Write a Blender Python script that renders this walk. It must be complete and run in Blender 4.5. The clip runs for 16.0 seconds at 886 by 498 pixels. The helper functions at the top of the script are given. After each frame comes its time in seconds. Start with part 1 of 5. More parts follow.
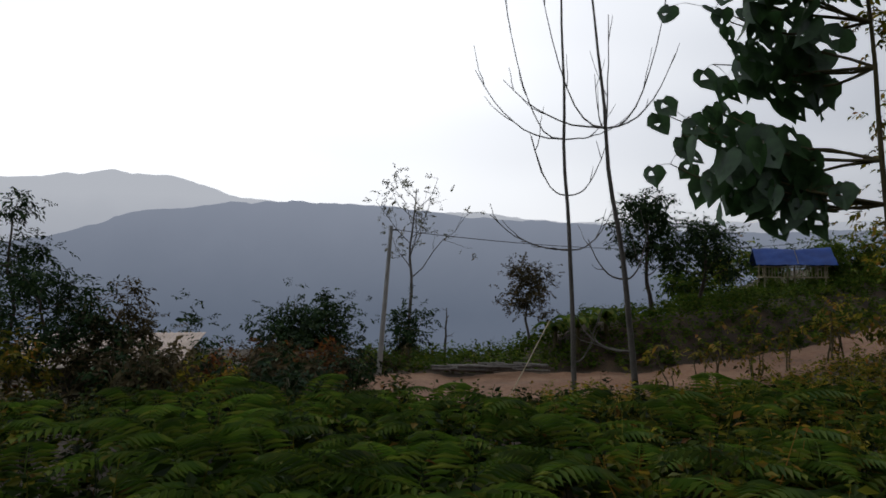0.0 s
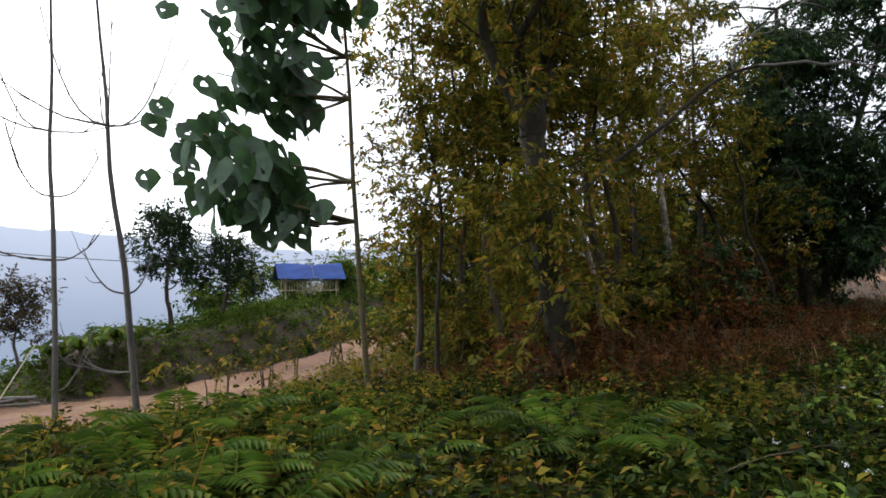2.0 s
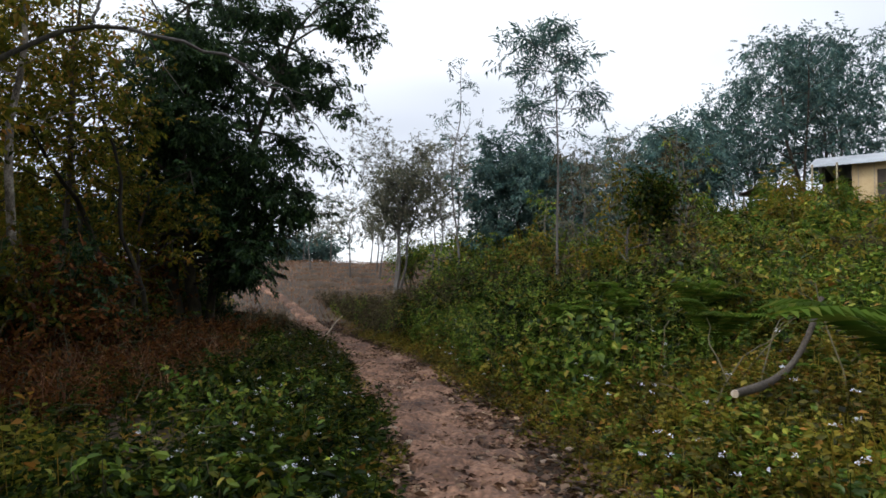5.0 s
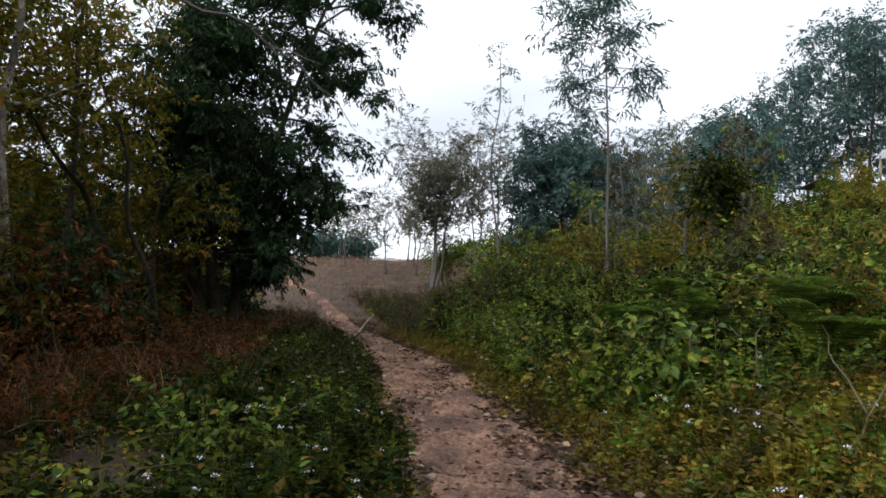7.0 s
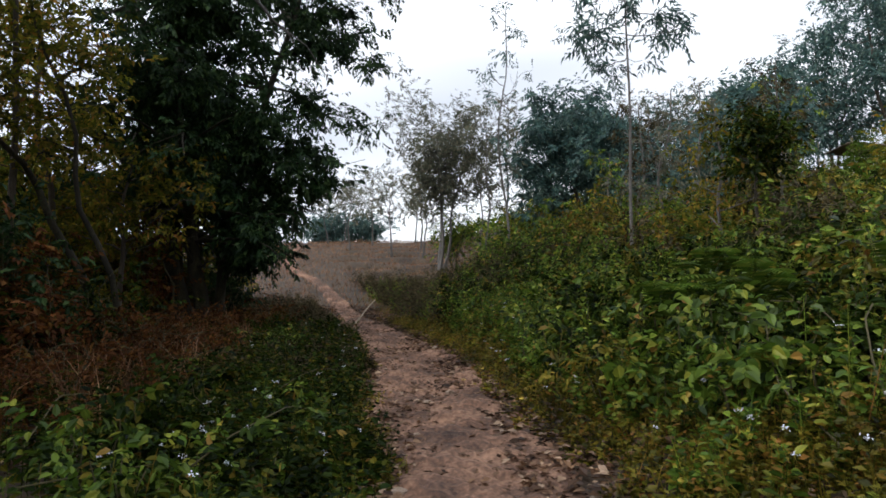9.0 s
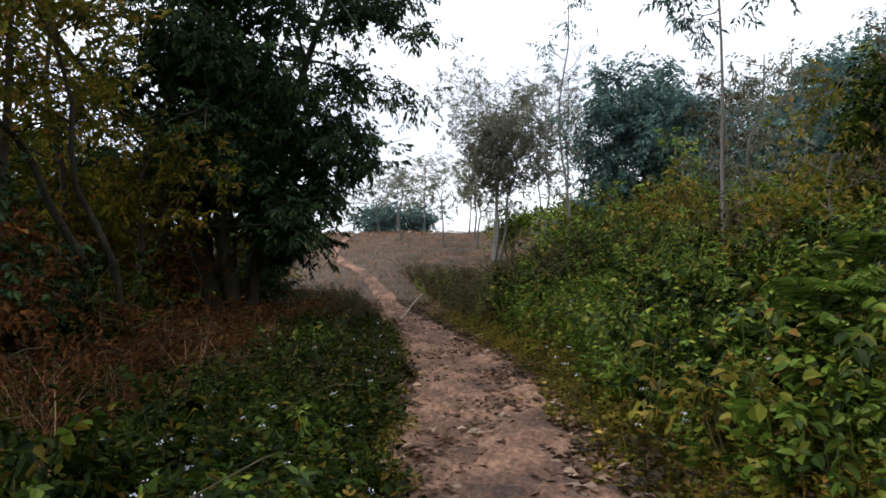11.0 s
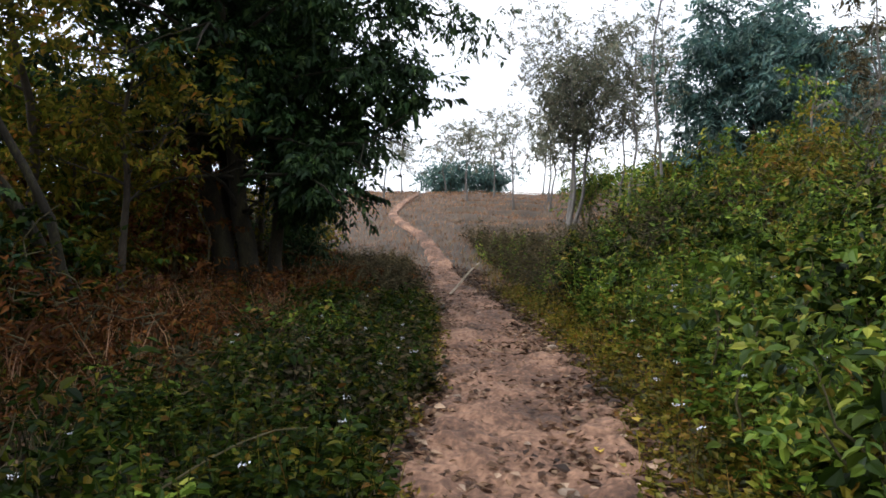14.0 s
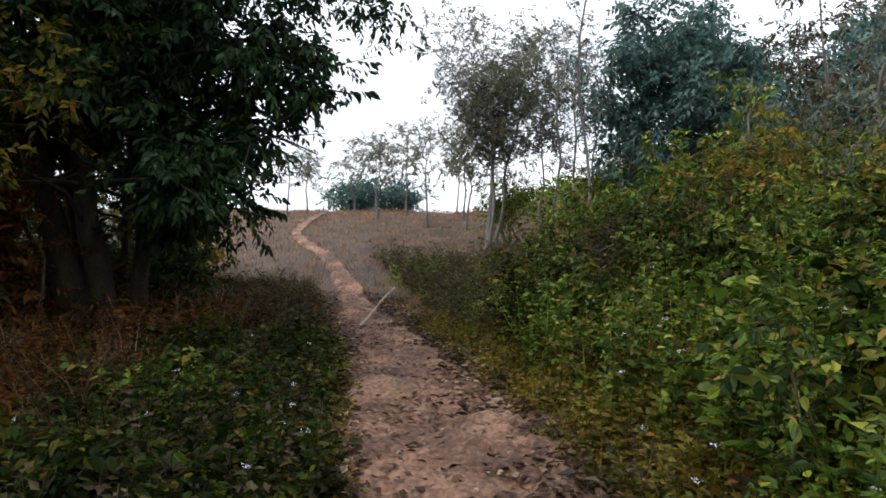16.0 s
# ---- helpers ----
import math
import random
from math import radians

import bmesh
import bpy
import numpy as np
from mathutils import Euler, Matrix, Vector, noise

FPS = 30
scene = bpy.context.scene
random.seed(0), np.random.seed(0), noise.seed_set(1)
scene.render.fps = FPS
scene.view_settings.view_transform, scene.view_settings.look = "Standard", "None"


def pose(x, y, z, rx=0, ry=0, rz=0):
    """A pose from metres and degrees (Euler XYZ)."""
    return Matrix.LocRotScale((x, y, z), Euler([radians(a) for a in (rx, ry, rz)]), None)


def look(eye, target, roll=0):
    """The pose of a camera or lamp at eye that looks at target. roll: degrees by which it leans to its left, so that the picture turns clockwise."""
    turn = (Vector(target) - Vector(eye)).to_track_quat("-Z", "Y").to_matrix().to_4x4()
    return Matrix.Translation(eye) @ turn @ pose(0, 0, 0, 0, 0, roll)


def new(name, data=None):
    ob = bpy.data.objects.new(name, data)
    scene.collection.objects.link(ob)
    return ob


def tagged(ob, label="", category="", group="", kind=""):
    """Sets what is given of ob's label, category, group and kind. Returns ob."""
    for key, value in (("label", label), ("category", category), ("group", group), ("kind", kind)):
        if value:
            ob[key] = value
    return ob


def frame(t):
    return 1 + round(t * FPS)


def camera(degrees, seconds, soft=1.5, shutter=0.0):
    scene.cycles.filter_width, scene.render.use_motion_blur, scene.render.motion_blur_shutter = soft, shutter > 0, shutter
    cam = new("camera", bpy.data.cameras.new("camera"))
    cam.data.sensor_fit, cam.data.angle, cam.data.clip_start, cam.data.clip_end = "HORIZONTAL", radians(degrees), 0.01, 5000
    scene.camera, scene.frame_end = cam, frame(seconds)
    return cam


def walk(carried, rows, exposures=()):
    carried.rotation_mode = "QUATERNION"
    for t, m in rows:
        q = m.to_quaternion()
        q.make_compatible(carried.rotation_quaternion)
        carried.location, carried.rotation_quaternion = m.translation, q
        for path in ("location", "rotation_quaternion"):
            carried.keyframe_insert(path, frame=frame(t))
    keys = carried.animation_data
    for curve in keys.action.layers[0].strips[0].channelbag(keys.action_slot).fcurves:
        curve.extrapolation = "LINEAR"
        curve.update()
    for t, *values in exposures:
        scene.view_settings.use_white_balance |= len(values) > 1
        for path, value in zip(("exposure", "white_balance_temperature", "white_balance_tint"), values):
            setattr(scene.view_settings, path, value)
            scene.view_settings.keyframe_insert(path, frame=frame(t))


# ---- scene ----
cam = camera(66.8, 16.0, soft=1.7)
PATH = [
    (0, (-0.502, -0.334, 1.507), (-0.468, 1.664, 1.585), 0.3),
    (0.5, (-0.355, -0.359, 1.48), (-0.145, 1.629, 1.539), -0.2),
    (1, (-0.288, -0.365, 1.473), (0.224, 1.568, 1.522), -0.1),
    (1.5, (-0.103, -0.143, 1.473), (0.705, 1.682, 1.607), 0.4),
    (1.7, (0.076, -0.128, 1.457), (1.07, 1.605, 1.535), -1.4),
    (2, (0.3, -0.135, 1.452), (1.545, 1.425, 1.574), -0.5),
    (2.5, (0.635, -0.206, 1.45), (2.117, 1.134, 1.538), 0.6),
    (2.8, (0.858, -0.186, 1.477), (2.529, 0.91, 1.565), 1.1),
    (3, (1.002, -0.159, 1.491), (2.777, 0.756, 1.601), 2.1),
    (3.5, (1.381, -0.126, 1.492), (3.322, 0.351, 1.573), 2.5),
    (4, (1.787, -0.15, 1.479), (3.739, 0.253, 1.642), 0.9),
    (4.5, (2.167, -0.108, 1.456), (4.151, 0.111, 1.591), 0.2),
    (5, (2.553, -0.046, 1.468), (4.538, 0.132, 1.631), 1.4),
    (5.2, (2.684, -0.027, 1.468), (4.652, 0.235, 1.712), 3.0),
    (7.3, (4.183, 0.023, 1.478), (6.157, 0.310, 1.621), 1.4),
    (7.5, (4.344, 0.031, 1.479), (6.322, 0.276, 1.652), 0.9),
    (8, (4.741, 0.053, 1.482), (6.723, 0.285, 1.616), 0.6),
    (8.5, (5.171, 0.037, 1.485), (7.139, 0.386, 1.559), 1.4),
    (8.7, (5.342, 0.051, 1.486), (7.312, 0.379, 1.587), 0.2),
    (10.8, (7.066, 0.361, 1.485), (9.026, 0.748, 1.56), 0.7),
    (11, (7.304, 0.358, 1.506), (9.241, 0.848, 1.582), 0.6),
    (11.5, (7.765, 0.406, 1.536), (9.703, 0.882, 1.673), 2.3),
    (12, (8.169, 0.503, 1.532), (10.108, 0.989, 1.57), 0.1),
    (12.5, (8.646, 0.544, 1.564), (10.512, 1.261, 1.609), 1.2),
    (13, (9.043, 0.611, 1.542), (10.922, 1.289, 1.641), 1.8),
    (13.5, (9.535, 0.704, 1.537), (11.449, 1.282, 1.518), 0.4),
    (14, (10.03, 0.776, 1.558), (11.903, 1.475, 1.518), 2.2),
    (14.5, (10.505, 0.974, 1.538), (12.428, 1.521, 1.489), 2.1),
    (15, (10.93, 1.138, 1.52), (12.852, 1.69, 1.489), 0.7),
    (15.5, (11.444, 1.264, 1.547), (13.363, 1.828, 1.548), 2.4),
    (16, (11.91, 1.462, 1.546), (13.859, 1.907, 1.576), 1.5),
]
EXPOSURE = [(0, -1.15, 6300, 10), (1.0, -1.3, 6300, 10), (1.6, -1.1, 6300, 10), (2.1, 0.7, 6300, 10), (2.6, 0.92, 6200, 10), (3.1, 0.68, 6150, 10), (3.5, 0.2, 6150, 10),
            (4.5, 0.38, 6150, 10), (5, 0.08, 6150, 10), (7.5, 0.2, 6150, 10), (8.5, 0.1, 6150, 10), (11, 0.4, 6150, 10), (12, 0.12, 6150, 10), (13, 0.58, 6150, 10), (14.5, 0.78, 6150, 10), (15.5, 0.85, 6150, 10), (16, 0.56, 6150, 10)]
walk(cam, [(t, look(eye, target, roll)) for t, eye, target, roll in PATH], EXPOSURE)
SKY_BLUE, SKY_STRENGTH, SKY_GLOW, SUN_STRENGTH = 0.08, 0.82, 1.7, 1.4

# ---------------------------------------------------------------- sky and sun
def nodes_of(tree):
    tree.nodes.clear()
    return tree.nodes, tree.links


world = bpy.data.worlds.new("overcast_sky")
scene.world = world
world.use_nodes = True
wn, wl = nodes_of(world.node_tree)
sky = wn.new("ShaderNodeTexSky")
sky.sky_type = "NISHITA"
sky.sun_disc = False
sky.sun_elevation, sky.sun_rotation = radians(40), radians(-20)
sky.dust_density, sky.air_density = 4.0, 1.0
sky_level = wn.new("ShaderNodeMix")
sky_level.data_type, sky_level.blend_type = "RGBA", "MULTIPLY"
sky_level.inputs[0].default_value = 1.0
sky_level.inputs[7].default_value = (SKY_BLUE, SKY_BLUE, SKY_BLUE, 1)
wl.new(sky.outputs[0], sky_level.inputs[6])
coord = wn.new("ShaderNodeTexCoord")
stretch = wn.new("ShaderNodeMapping")
stretch.inputs["Scale"].default_value = (1.0, 1.0, 3.4)
stretch.inputs["Location"].default_value = (0.35, 0.1, 0.2)
wl.new(coord.outputs["Generated"], stretch.inputs[0])
cloud = wn.new("ShaderNodeTexNoise")
cloud.inputs["Scale"].default_value, cloud.inputs["Detail"].default_value = 1.7, 1.6
cloud.inputs["Roughness"].default_value = 0.45
wl.new(stretch.outputs[0], cloud.inputs["Vector"])
ramp = wn.new("ShaderNodeValToRGB")
ramp.color_ramp.elements[0].position, ramp.color_ramp.elements[0].color = 0.24, (0.78, 0.83, 0.95, 1)
ramp.color_ramp.elements[1].position, ramp.color_ramp.elements[1].color = 0.70, (1.64, 1.66, 1.69, 1)
wl.new(cloud.outputs[0], ramp.inputs[0])
veil = wn.new("ShaderNodeMix")
veil.data_type = "RGBA"
veil.inputs[0].default_value = 0.85
wl.new(sky_level.outputs[2], veil.inputs[6])
wl.new(ramp.outputs[0], veil.inputs[7])
# the veiled sun brightens the cloud round it
toward = wn.new("ShaderNodeVectorMath")
toward.operation = "DOT_PRODUCT"
toward.inputs[1].default_value = (-0.262, 0.720, 0.643)
wl.new(coord.outputs["Generated"], toward.inputs[0])
glow = wn.new("ShaderNodeMapRange")
glow.interpolation_type = "SMOOTHSTEP"
glow.inputs[1].default_value, glow.inputs[2].default_value = 0.25, 1.0
glow.inputs[3].default_value, glow.inputs[4].default_value = 0.0, SKY_GLOW
wl.new(toward.outputs["Value"], glow.inputs[0])
lit = wn.new("ShaderNodeMix")
lit.data_type, lit.blend_type = "RGBA", "ADD"
lit.inputs[0].default_value = 1.0
wl.new(veil.outputs[2], lit.inputs[6])
wl.new(glow.outputs[0], lit.inputs[7])
back = wn.new("ShaderNodeBackground")
back.inputs[1].default_value = SKY_STRENGTH
wl.new(lit.outputs[2], back.inputs[0])
wout = wn.new("ShaderNodeOutputWorld")
wl.new(back.outputs[0], wout.inputs[0])

sun_data = bpy.data.lights.new("sun", "SUN")
sun_data.energy, sun_data.angle, sun_data.color = SUN_STRENGTH, radians(10), (1.0, 0.93, 0.82)
sun = new("sun", sun_data)
sun.matrix_world = look((-26.2, 72.0, 64.3), (0, 0, 0))


# ---------------------------------------------------------------- materials
def ramp_node(n, stops):
    r = n.new("ShaderNodeValToRGB")
    e = r.color_ramp.elements
    while len(e) < len(stops):
        e.new(0.5)
    for el, (p, c) in zip(e, stops):
        el.position, el.color = p, (*c, 1)
    return r


def leaf_mat(name, stops, through_light=0.4, gloss=0.007, rough=0.5):
    """Thin leaves: each island takes its own tint; some light passes through."""
    m = bpy.data.materials.new(name)
    m.use_nodes = True
    n, l = nodes_of(m.node_tree)
    geo = n.new("ShaderNodeNewGeometry")
    r = ramp_node(n, stops)
    l.new(geo.outputs["Random Per Island"], r.inputs[0])
    co = n.new("ShaderNodeTexCoord")
    big = n.new("ShaderNodeTexNoise")
    big.inputs["Scale"].default_value, big.inputs["Detail"].default_value = 1.7, 3
    l.new(co.outputs["Object"], big.inputs["Vector"])
    hsv = n.new("ShaderNodeHueSaturation")
    # wide swing in leaf value imitates dark gaps and bright tops in the growth
    vary = n.new("ShaderNodeMapRange")
    vary.inputs[1].default_value, vary.inputs[2].default_value = 0.3, 0.7
    vary.inputs[3].default_value, vary.inputs[4].default_value = 0.3, 1.6
    l.new(big.outputs[0], vary.inputs[0])
    l.new(vary.outputs[0], hsv.inputs["Value"])
    l.new(r.outputs[0], hsv.inputs["Color"])
    d = n.new("ShaderNodeBsdfDiffuse")
    t = n.new("ShaderNodeBsdfTranslucent")
    g = n.new("ShaderNodeBsdfGlossy")
    g.inputs["Roughness"].default_value = rough
    g.inputs["Color"].default_value = (0.9, 0.95, 1.0, 1)
    l.new(hsv.outputs[0], d.inputs[0])
    l.new(hsv.outputs[0], t.inputs[0])
    a, b = n.new("ShaderNodeMixShader"), n.new("ShaderNodeMixShader")
    a.inputs[0].default_value, b.inputs[0].default_value = through_light, gloss
    l.new(d.outputs[0], a.inputs[1]), l.new(t.outputs[0], a.inputs[2])
    l.new(a.outputs[0], b.inputs[1]), l.new(g.outputs[0], b.inputs[2])
    out = n.new("ShaderNodeOutputMaterial")
    l.new(b.outputs[0], out.inputs[0])
    return m


def rough_mat(name, stops, scale=4.0, fine=40.0, bump=0.4, rough=0.9, stretch_z=1.0, metal=0.0):
    """An opaque surface with stains, grain and relief at two scales."""
    m = bpy.data.materials.new(name)
    m.use_nodes = True
    n, l = nodes_of(m.node_tree)
    co = n.new("ShaderNodeTexCoord")
    mp = n.new("ShaderNodeMapping")
    mp.inputs["Scale"].default_value = (1, 1, stretch_z)
    l.new(co.outputs["Object"], mp.inputs[0])
    a, b = n.new("ShaderNodeTexNoise"), n.new("ShaderNodeTexNoise")
    a.inputs["Scale"].default_value, a.inputs["Detail"].default_value = scale, 6
    b.inputs["Scale"].default_value, b.inputs["Detail"].default_value = fine, 4
    l.new(mp.outputs[0], a.inputs["Vector"]), l.new(mp.outputs[0], b.inputs["Vector"])
    mix = n.new("ShaderNodeMath")
    mix.operation = "MULTIPLY_ADD"
    mix.inputs[1].default_value = 0.45
    l.new(b.outputs[0], mix.inputs[0])
    half = n.new("ShaderNodeMath")
    half.operation = "MULTIPLY"
    half.inputs[1].default_value = 0.55
    l.new(a.outputs[0], half.inputs[0])
    l.new(half.outputs[0], mix.inputs[2])
    r = ramp_node(n, stops)
    l.new(mix.outputs[0], r.inputs[0])
    p = n.new("ShaderNodeBsdfPrincipled")
    p.inputs["Roughness"].default_value, p.inputs["Metallic"].default_value = rough, metal
    l.new(r.outputs[0], p.inputs["Base Color"])
    bp = n.new("ShaderNodeBump")
    bp.inputs["Strength"].default_value, bp.inputs["Distance"].default_value = bump, 0.03
    l.new(mix.outputs[0], bp.inputs["Height"])
    l.new(bp.outputs[0], p.inputs["Normal"])
    out = n.new("ShaderNodeOutputMaterial")
    l.new(p.outputs[0], out.inputs[0])
    return m


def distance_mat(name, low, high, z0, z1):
    """Far slopes in morning mist: the haze is painted in as a glowing colour."""
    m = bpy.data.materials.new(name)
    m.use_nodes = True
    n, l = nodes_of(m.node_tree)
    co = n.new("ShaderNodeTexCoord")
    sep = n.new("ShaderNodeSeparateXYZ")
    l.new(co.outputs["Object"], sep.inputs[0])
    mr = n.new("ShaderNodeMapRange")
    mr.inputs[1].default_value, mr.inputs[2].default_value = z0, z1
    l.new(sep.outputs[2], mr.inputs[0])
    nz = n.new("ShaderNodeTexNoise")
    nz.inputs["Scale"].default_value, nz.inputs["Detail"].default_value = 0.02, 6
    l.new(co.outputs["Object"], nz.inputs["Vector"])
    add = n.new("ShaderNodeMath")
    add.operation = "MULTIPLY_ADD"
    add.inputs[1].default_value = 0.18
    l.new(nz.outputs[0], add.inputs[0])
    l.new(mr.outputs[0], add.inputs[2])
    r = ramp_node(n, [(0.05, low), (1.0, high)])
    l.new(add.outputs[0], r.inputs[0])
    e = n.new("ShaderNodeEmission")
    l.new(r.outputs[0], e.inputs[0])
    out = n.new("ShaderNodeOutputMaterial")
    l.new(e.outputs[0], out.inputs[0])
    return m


SOIL = rough_mat("trodden_soil", [(0.36, (0.0341, 0.0164, 0.0096)), (0.49, (0.1183, 0.0597, 0.0349)), (0.66, (0.3125, 0.1719, 0.104))], 1.6, 22, 1.0)
ROAD = rough_mat("red_earth", [(0.3, (0.075, 0.034, 0.015)), (0.5, (0.135, 0.064, 0.030)), (0.7, (0.20, 0.11, 0.06))], 0.7, 9, 0.6)
EARTH = rough_mat("leafy_earth", [(0.3, (0.0115, 0.0066, 0.0032)), (0.5, (0.0299, 0.0171, 0.0072)), (0.7, (0.0805, 0.0456, 0.0176))], 1.2, 18, 1.0)
BARK_DARK = rough_mat("dark_bark", [(0.3, (0.018, 0.013, 0.009)), (0.55, (0.05, 0.038, 0.026)), (0.75, (0.10, 0.085, 0.055))], 5, 45, 1.0, 0.9, 0.35)
BARK_MOSS = rough_mat("mossy_bark", [(0.3, (0.006, 0.0045, 0.003)), (0.5, (0.018, 0.014, 0.007)), (0.7, (0.045, 0.042, 0.015))], 6, 40, 1.0, 0.98, 0.5)
BARK_PALE = rough_mat("pale_bark", [(0.36, (0.04, 0.032, 0.024)), (0.5, (0.15, 0.125, 0.095)), (0.66, (0.4, 0.36, 0.3))], 7, 50, 0.5, 0.85, 0.5)
BARK_GREY = rough_mat("grey_bark", [(0.3, (0.05, 0.045, 0.04)), (0.55, (0.11, 0.10, 0.09)), (0.75, (0.2, 0.18, 0.16))], 6, 50, 0.6, 0.9, 0.4)
STALK = rough_mat("green_brown_stalk", [(0.3, (0.03, 0.026, 0.010)), (0.6, (0.085, 0.07, 0.028)), (0.75, (0.16, 0.12, 0.055))], 3, 30, 0.2)
DRY_WOOD = rough_mat("dry_cut_wood", [(0.3, (0.16, 0.12, 0.08)), (0.5, (0.3, 0.24, 0.17)), (0.7, (0.5, 0.43, 0.33))], 5, 40, 0.5, 0.85, 0.3)
BAMBOO = rough_mat("weathered_bamboo", [(0.3, (0.15, 0.12, 0.07)), (0.5, (0.3, 0.25, 0.16)), (0.7, (0.45, 0.4, 0.28))], 4, 40, 0.3, 0.6)
TARP = rough_mat("blue_tarpaulin", [(0.3, (0.007, 0.0245, 0.112)), (0.55, (0.0112, 0.042, 0.189)), (0.8, (0.021, 0.07, 0.266))], 1.5, 14, 0.3, 0.95)
SHEET = rough_mat("weathered_sheet_metal", [(0.3, (0.25, 0.27, 0.3)), (0.5, (0.45, 0.48, 0.52)), (0.75, (0.62, 0.64, 0.68))], 1.2, 20, 0.2, 0.45, 1.0, 0.4)
RUST = rough_mat("rusty_sheet_metal", [(0.3, (0.08, 0.045, 0.03)), (0.5, (0.16, 0.11, 0.085)), (0.75, (0.3, 0.26, 0.23))], 1.5, 20, 0.3, 0.6, 1.0, 0.2)
PLASTER = rough_mat("ochre_wall_boards", [(0.3, (0.36, 0.25, 0.13)), (0.55, (0.5, 0.37, 0.2)), (0.8, (0.58, 0.46, 0.28))], 1.5, 20, 0.2)
DARK_WALL = rough_mat("dark_plank_wall", [(0.3, (0.02, 0.016, 0.013)), (0.55, (0.05, 0.04, 0.03)), (0.8, (0.09, 0.07, 0.05))], 2, 20, 0.4)
CONCRETE = rough_mat("grey_concrete_pole", [(0.3, (0.2, 0.2, 0.19)), (0.55, (0.3, 0.3, 0.29)), (0.8, (0.4, 0.4, 0.38))], 3, 30, 0.2)
WIRE = rough_mat("black_cable", [(0.3, (0.02, 0.02, 0.02)), (0.7, (0.05, 0.05, 0.05))], 3, 30, 0.0, 0.5)
FLOWER = rough_mat("pale_lilac_florets", [(0.3, (0.5, 0.5, 0.62)), (0.6, (0.75, 0.74, 0.82))], 20, 90, 0.3)
STONE = rough_mat("pale_path_stone", [(0.3, (0.14, 0.095, 0.065)), (0.55, (0.27, 0.2, 0.145)), (0.8, (0.4, 0.32, 0.24))], 8, 60, 0.5)

# near-black first stops of the weed ramps stand in for leaves deep in shadow
G_WEED = leaf_mat("weed_leaves", [(0.0, (0.0103, 0.0231, 0.003)), (0.45, (0.0748, 0.1281, 0.0141)), (0.75, (0.1353, 0.1883, 0.0221)), (0.93, (0.2384, 0.2371, 0.0321)), (1.0, (0.2577, 0.1281, 0.0302))], 0.28, 0.012, 0.4)
# weed green darkened in the colour itself, standing in for shade under the trees
G_SHADED = leaf_mat("shade_darkened_weeds", [(0.0, (0.0033, 0.0068, 0.0008)), (0.45, (0.0158, 0.0303, 0.0033)), (0.8, (0.0398, 0.0567, 0.0066)), (0.95, (0.0996, 0.0832, 0.0082)), (1.0, (0.0996, 0.0454, 0.0109))], 0.2, 0.006, 0.4)
G_LOW = leaf_mat("yellowing_low_weeds", [(0.0, (0.0187, 0.0222, 0.0024)), (0.45, (0.1216, 0.1154, 0.0113)), (0.8, (0.2244, 0.1731, 0.0226)), (1.0, (0.2244, 0.0989, 0.0209))], 0.4, 0.012, 0.4)
G_DARK = leaf_mat("dark_glossy_leaves", [(0.0, (0.010, 0.024, 0.007)), (0.6, (0.018, 0.04, 0.012)), (1.0, (0.045, 0.075, 0.02))], 0.12, 0.012, 0.45)
G_OLIVE = leaf_mat("olive_wood_leaves", [(0.0, (0.045, 0.0583, 0.0063)), (0.5, (0.11, 0.1128, 0.0108)), (0.85, (0.22, 0.1692, 0.0198)), (1.0, (0.25, 0.1081, 0.0198))], 0.55)
# blue-green leaves with the blue of distant haze mixed into their colour
G_BLUE = leaf_mat("haze_tinted_leaves", [(0.0, (0.025, 0.06, 0.055)), (0.6, (0.055, 0.115, 0.10)), (1.0, (0.12, 0.175, 0.13))], 0.4, 0.03)
G_GREY = leaf_mat("dusty_grey_leaves", [(0.0, (0.075, 0.085, 0.055)), (0.6, (0.125, 0.13, 0.085)), (1.0, (0.18, 0.15, 0.1))], 0.4, 0.02)
G_HEART = leaf_mat("heart_leaves", [(0.0, (0.02, 0.045, 0.02)), (0.6, (0.035, 0.075, 0.026)), (1.0, (0.055, 0.09, 0.022))], 0.3, 0.03, 0.4)
G_FERN = leaf_mat("fern_fronds", [(0.0, (0.03, 0.065, 0.006)), (0.6, (0.06, 0.10, 0.010)), (1.0, (0.11, 0.125, 0.018))], 0.45)
G_DRYLEAF = leaf_mat("dead_leaves", [(0.0, (0.0333, 0.0167, 0.009)), (0.4, (0.0855, 0.0435, 0.0224)), (0.8, (0.1806, 0.1045, 0.0561)), (1.0, (0.3421, 0.2424, 0.1646))], 0.15, 0.02)
G_RUSSET = leaf_mat("russet_dry_brush", [(0.0, (0.042, 0.0152, 0.0048)), (0.5, (0.102, 0.0361, 0.0096)), (0.85, (0.192, 0.0808, 0.02)), (1.0, (0.072, 0.057, 0.0096))], 0.4)
G_STRAW = leaf_mat("dry_grass", [(0.0, (0.126, 0.0598, 0.0323)), (0.5, (0.2205, 0.115, 0.0638)), (0.9, (0.336, 0.2024, 0.1105)), (1.0, (0.1365, 0.1104, 0.0382))], 0.3)
G_BROWN = leaf_mat("brown_dusty_brush", [(0.0, (0.032, 0.028, 0.014)), (0.6, (0.065, 0.055, 0.026)), (1.0, (0.11, 0.08, 0.04))], 0.3)
G_YELLOW = leaf_mat("yellow_leaf", [(0.0, (0.42, 0.3, 0.05)), (1.0, (0.55, 0.4, 0.08))], 0.3)
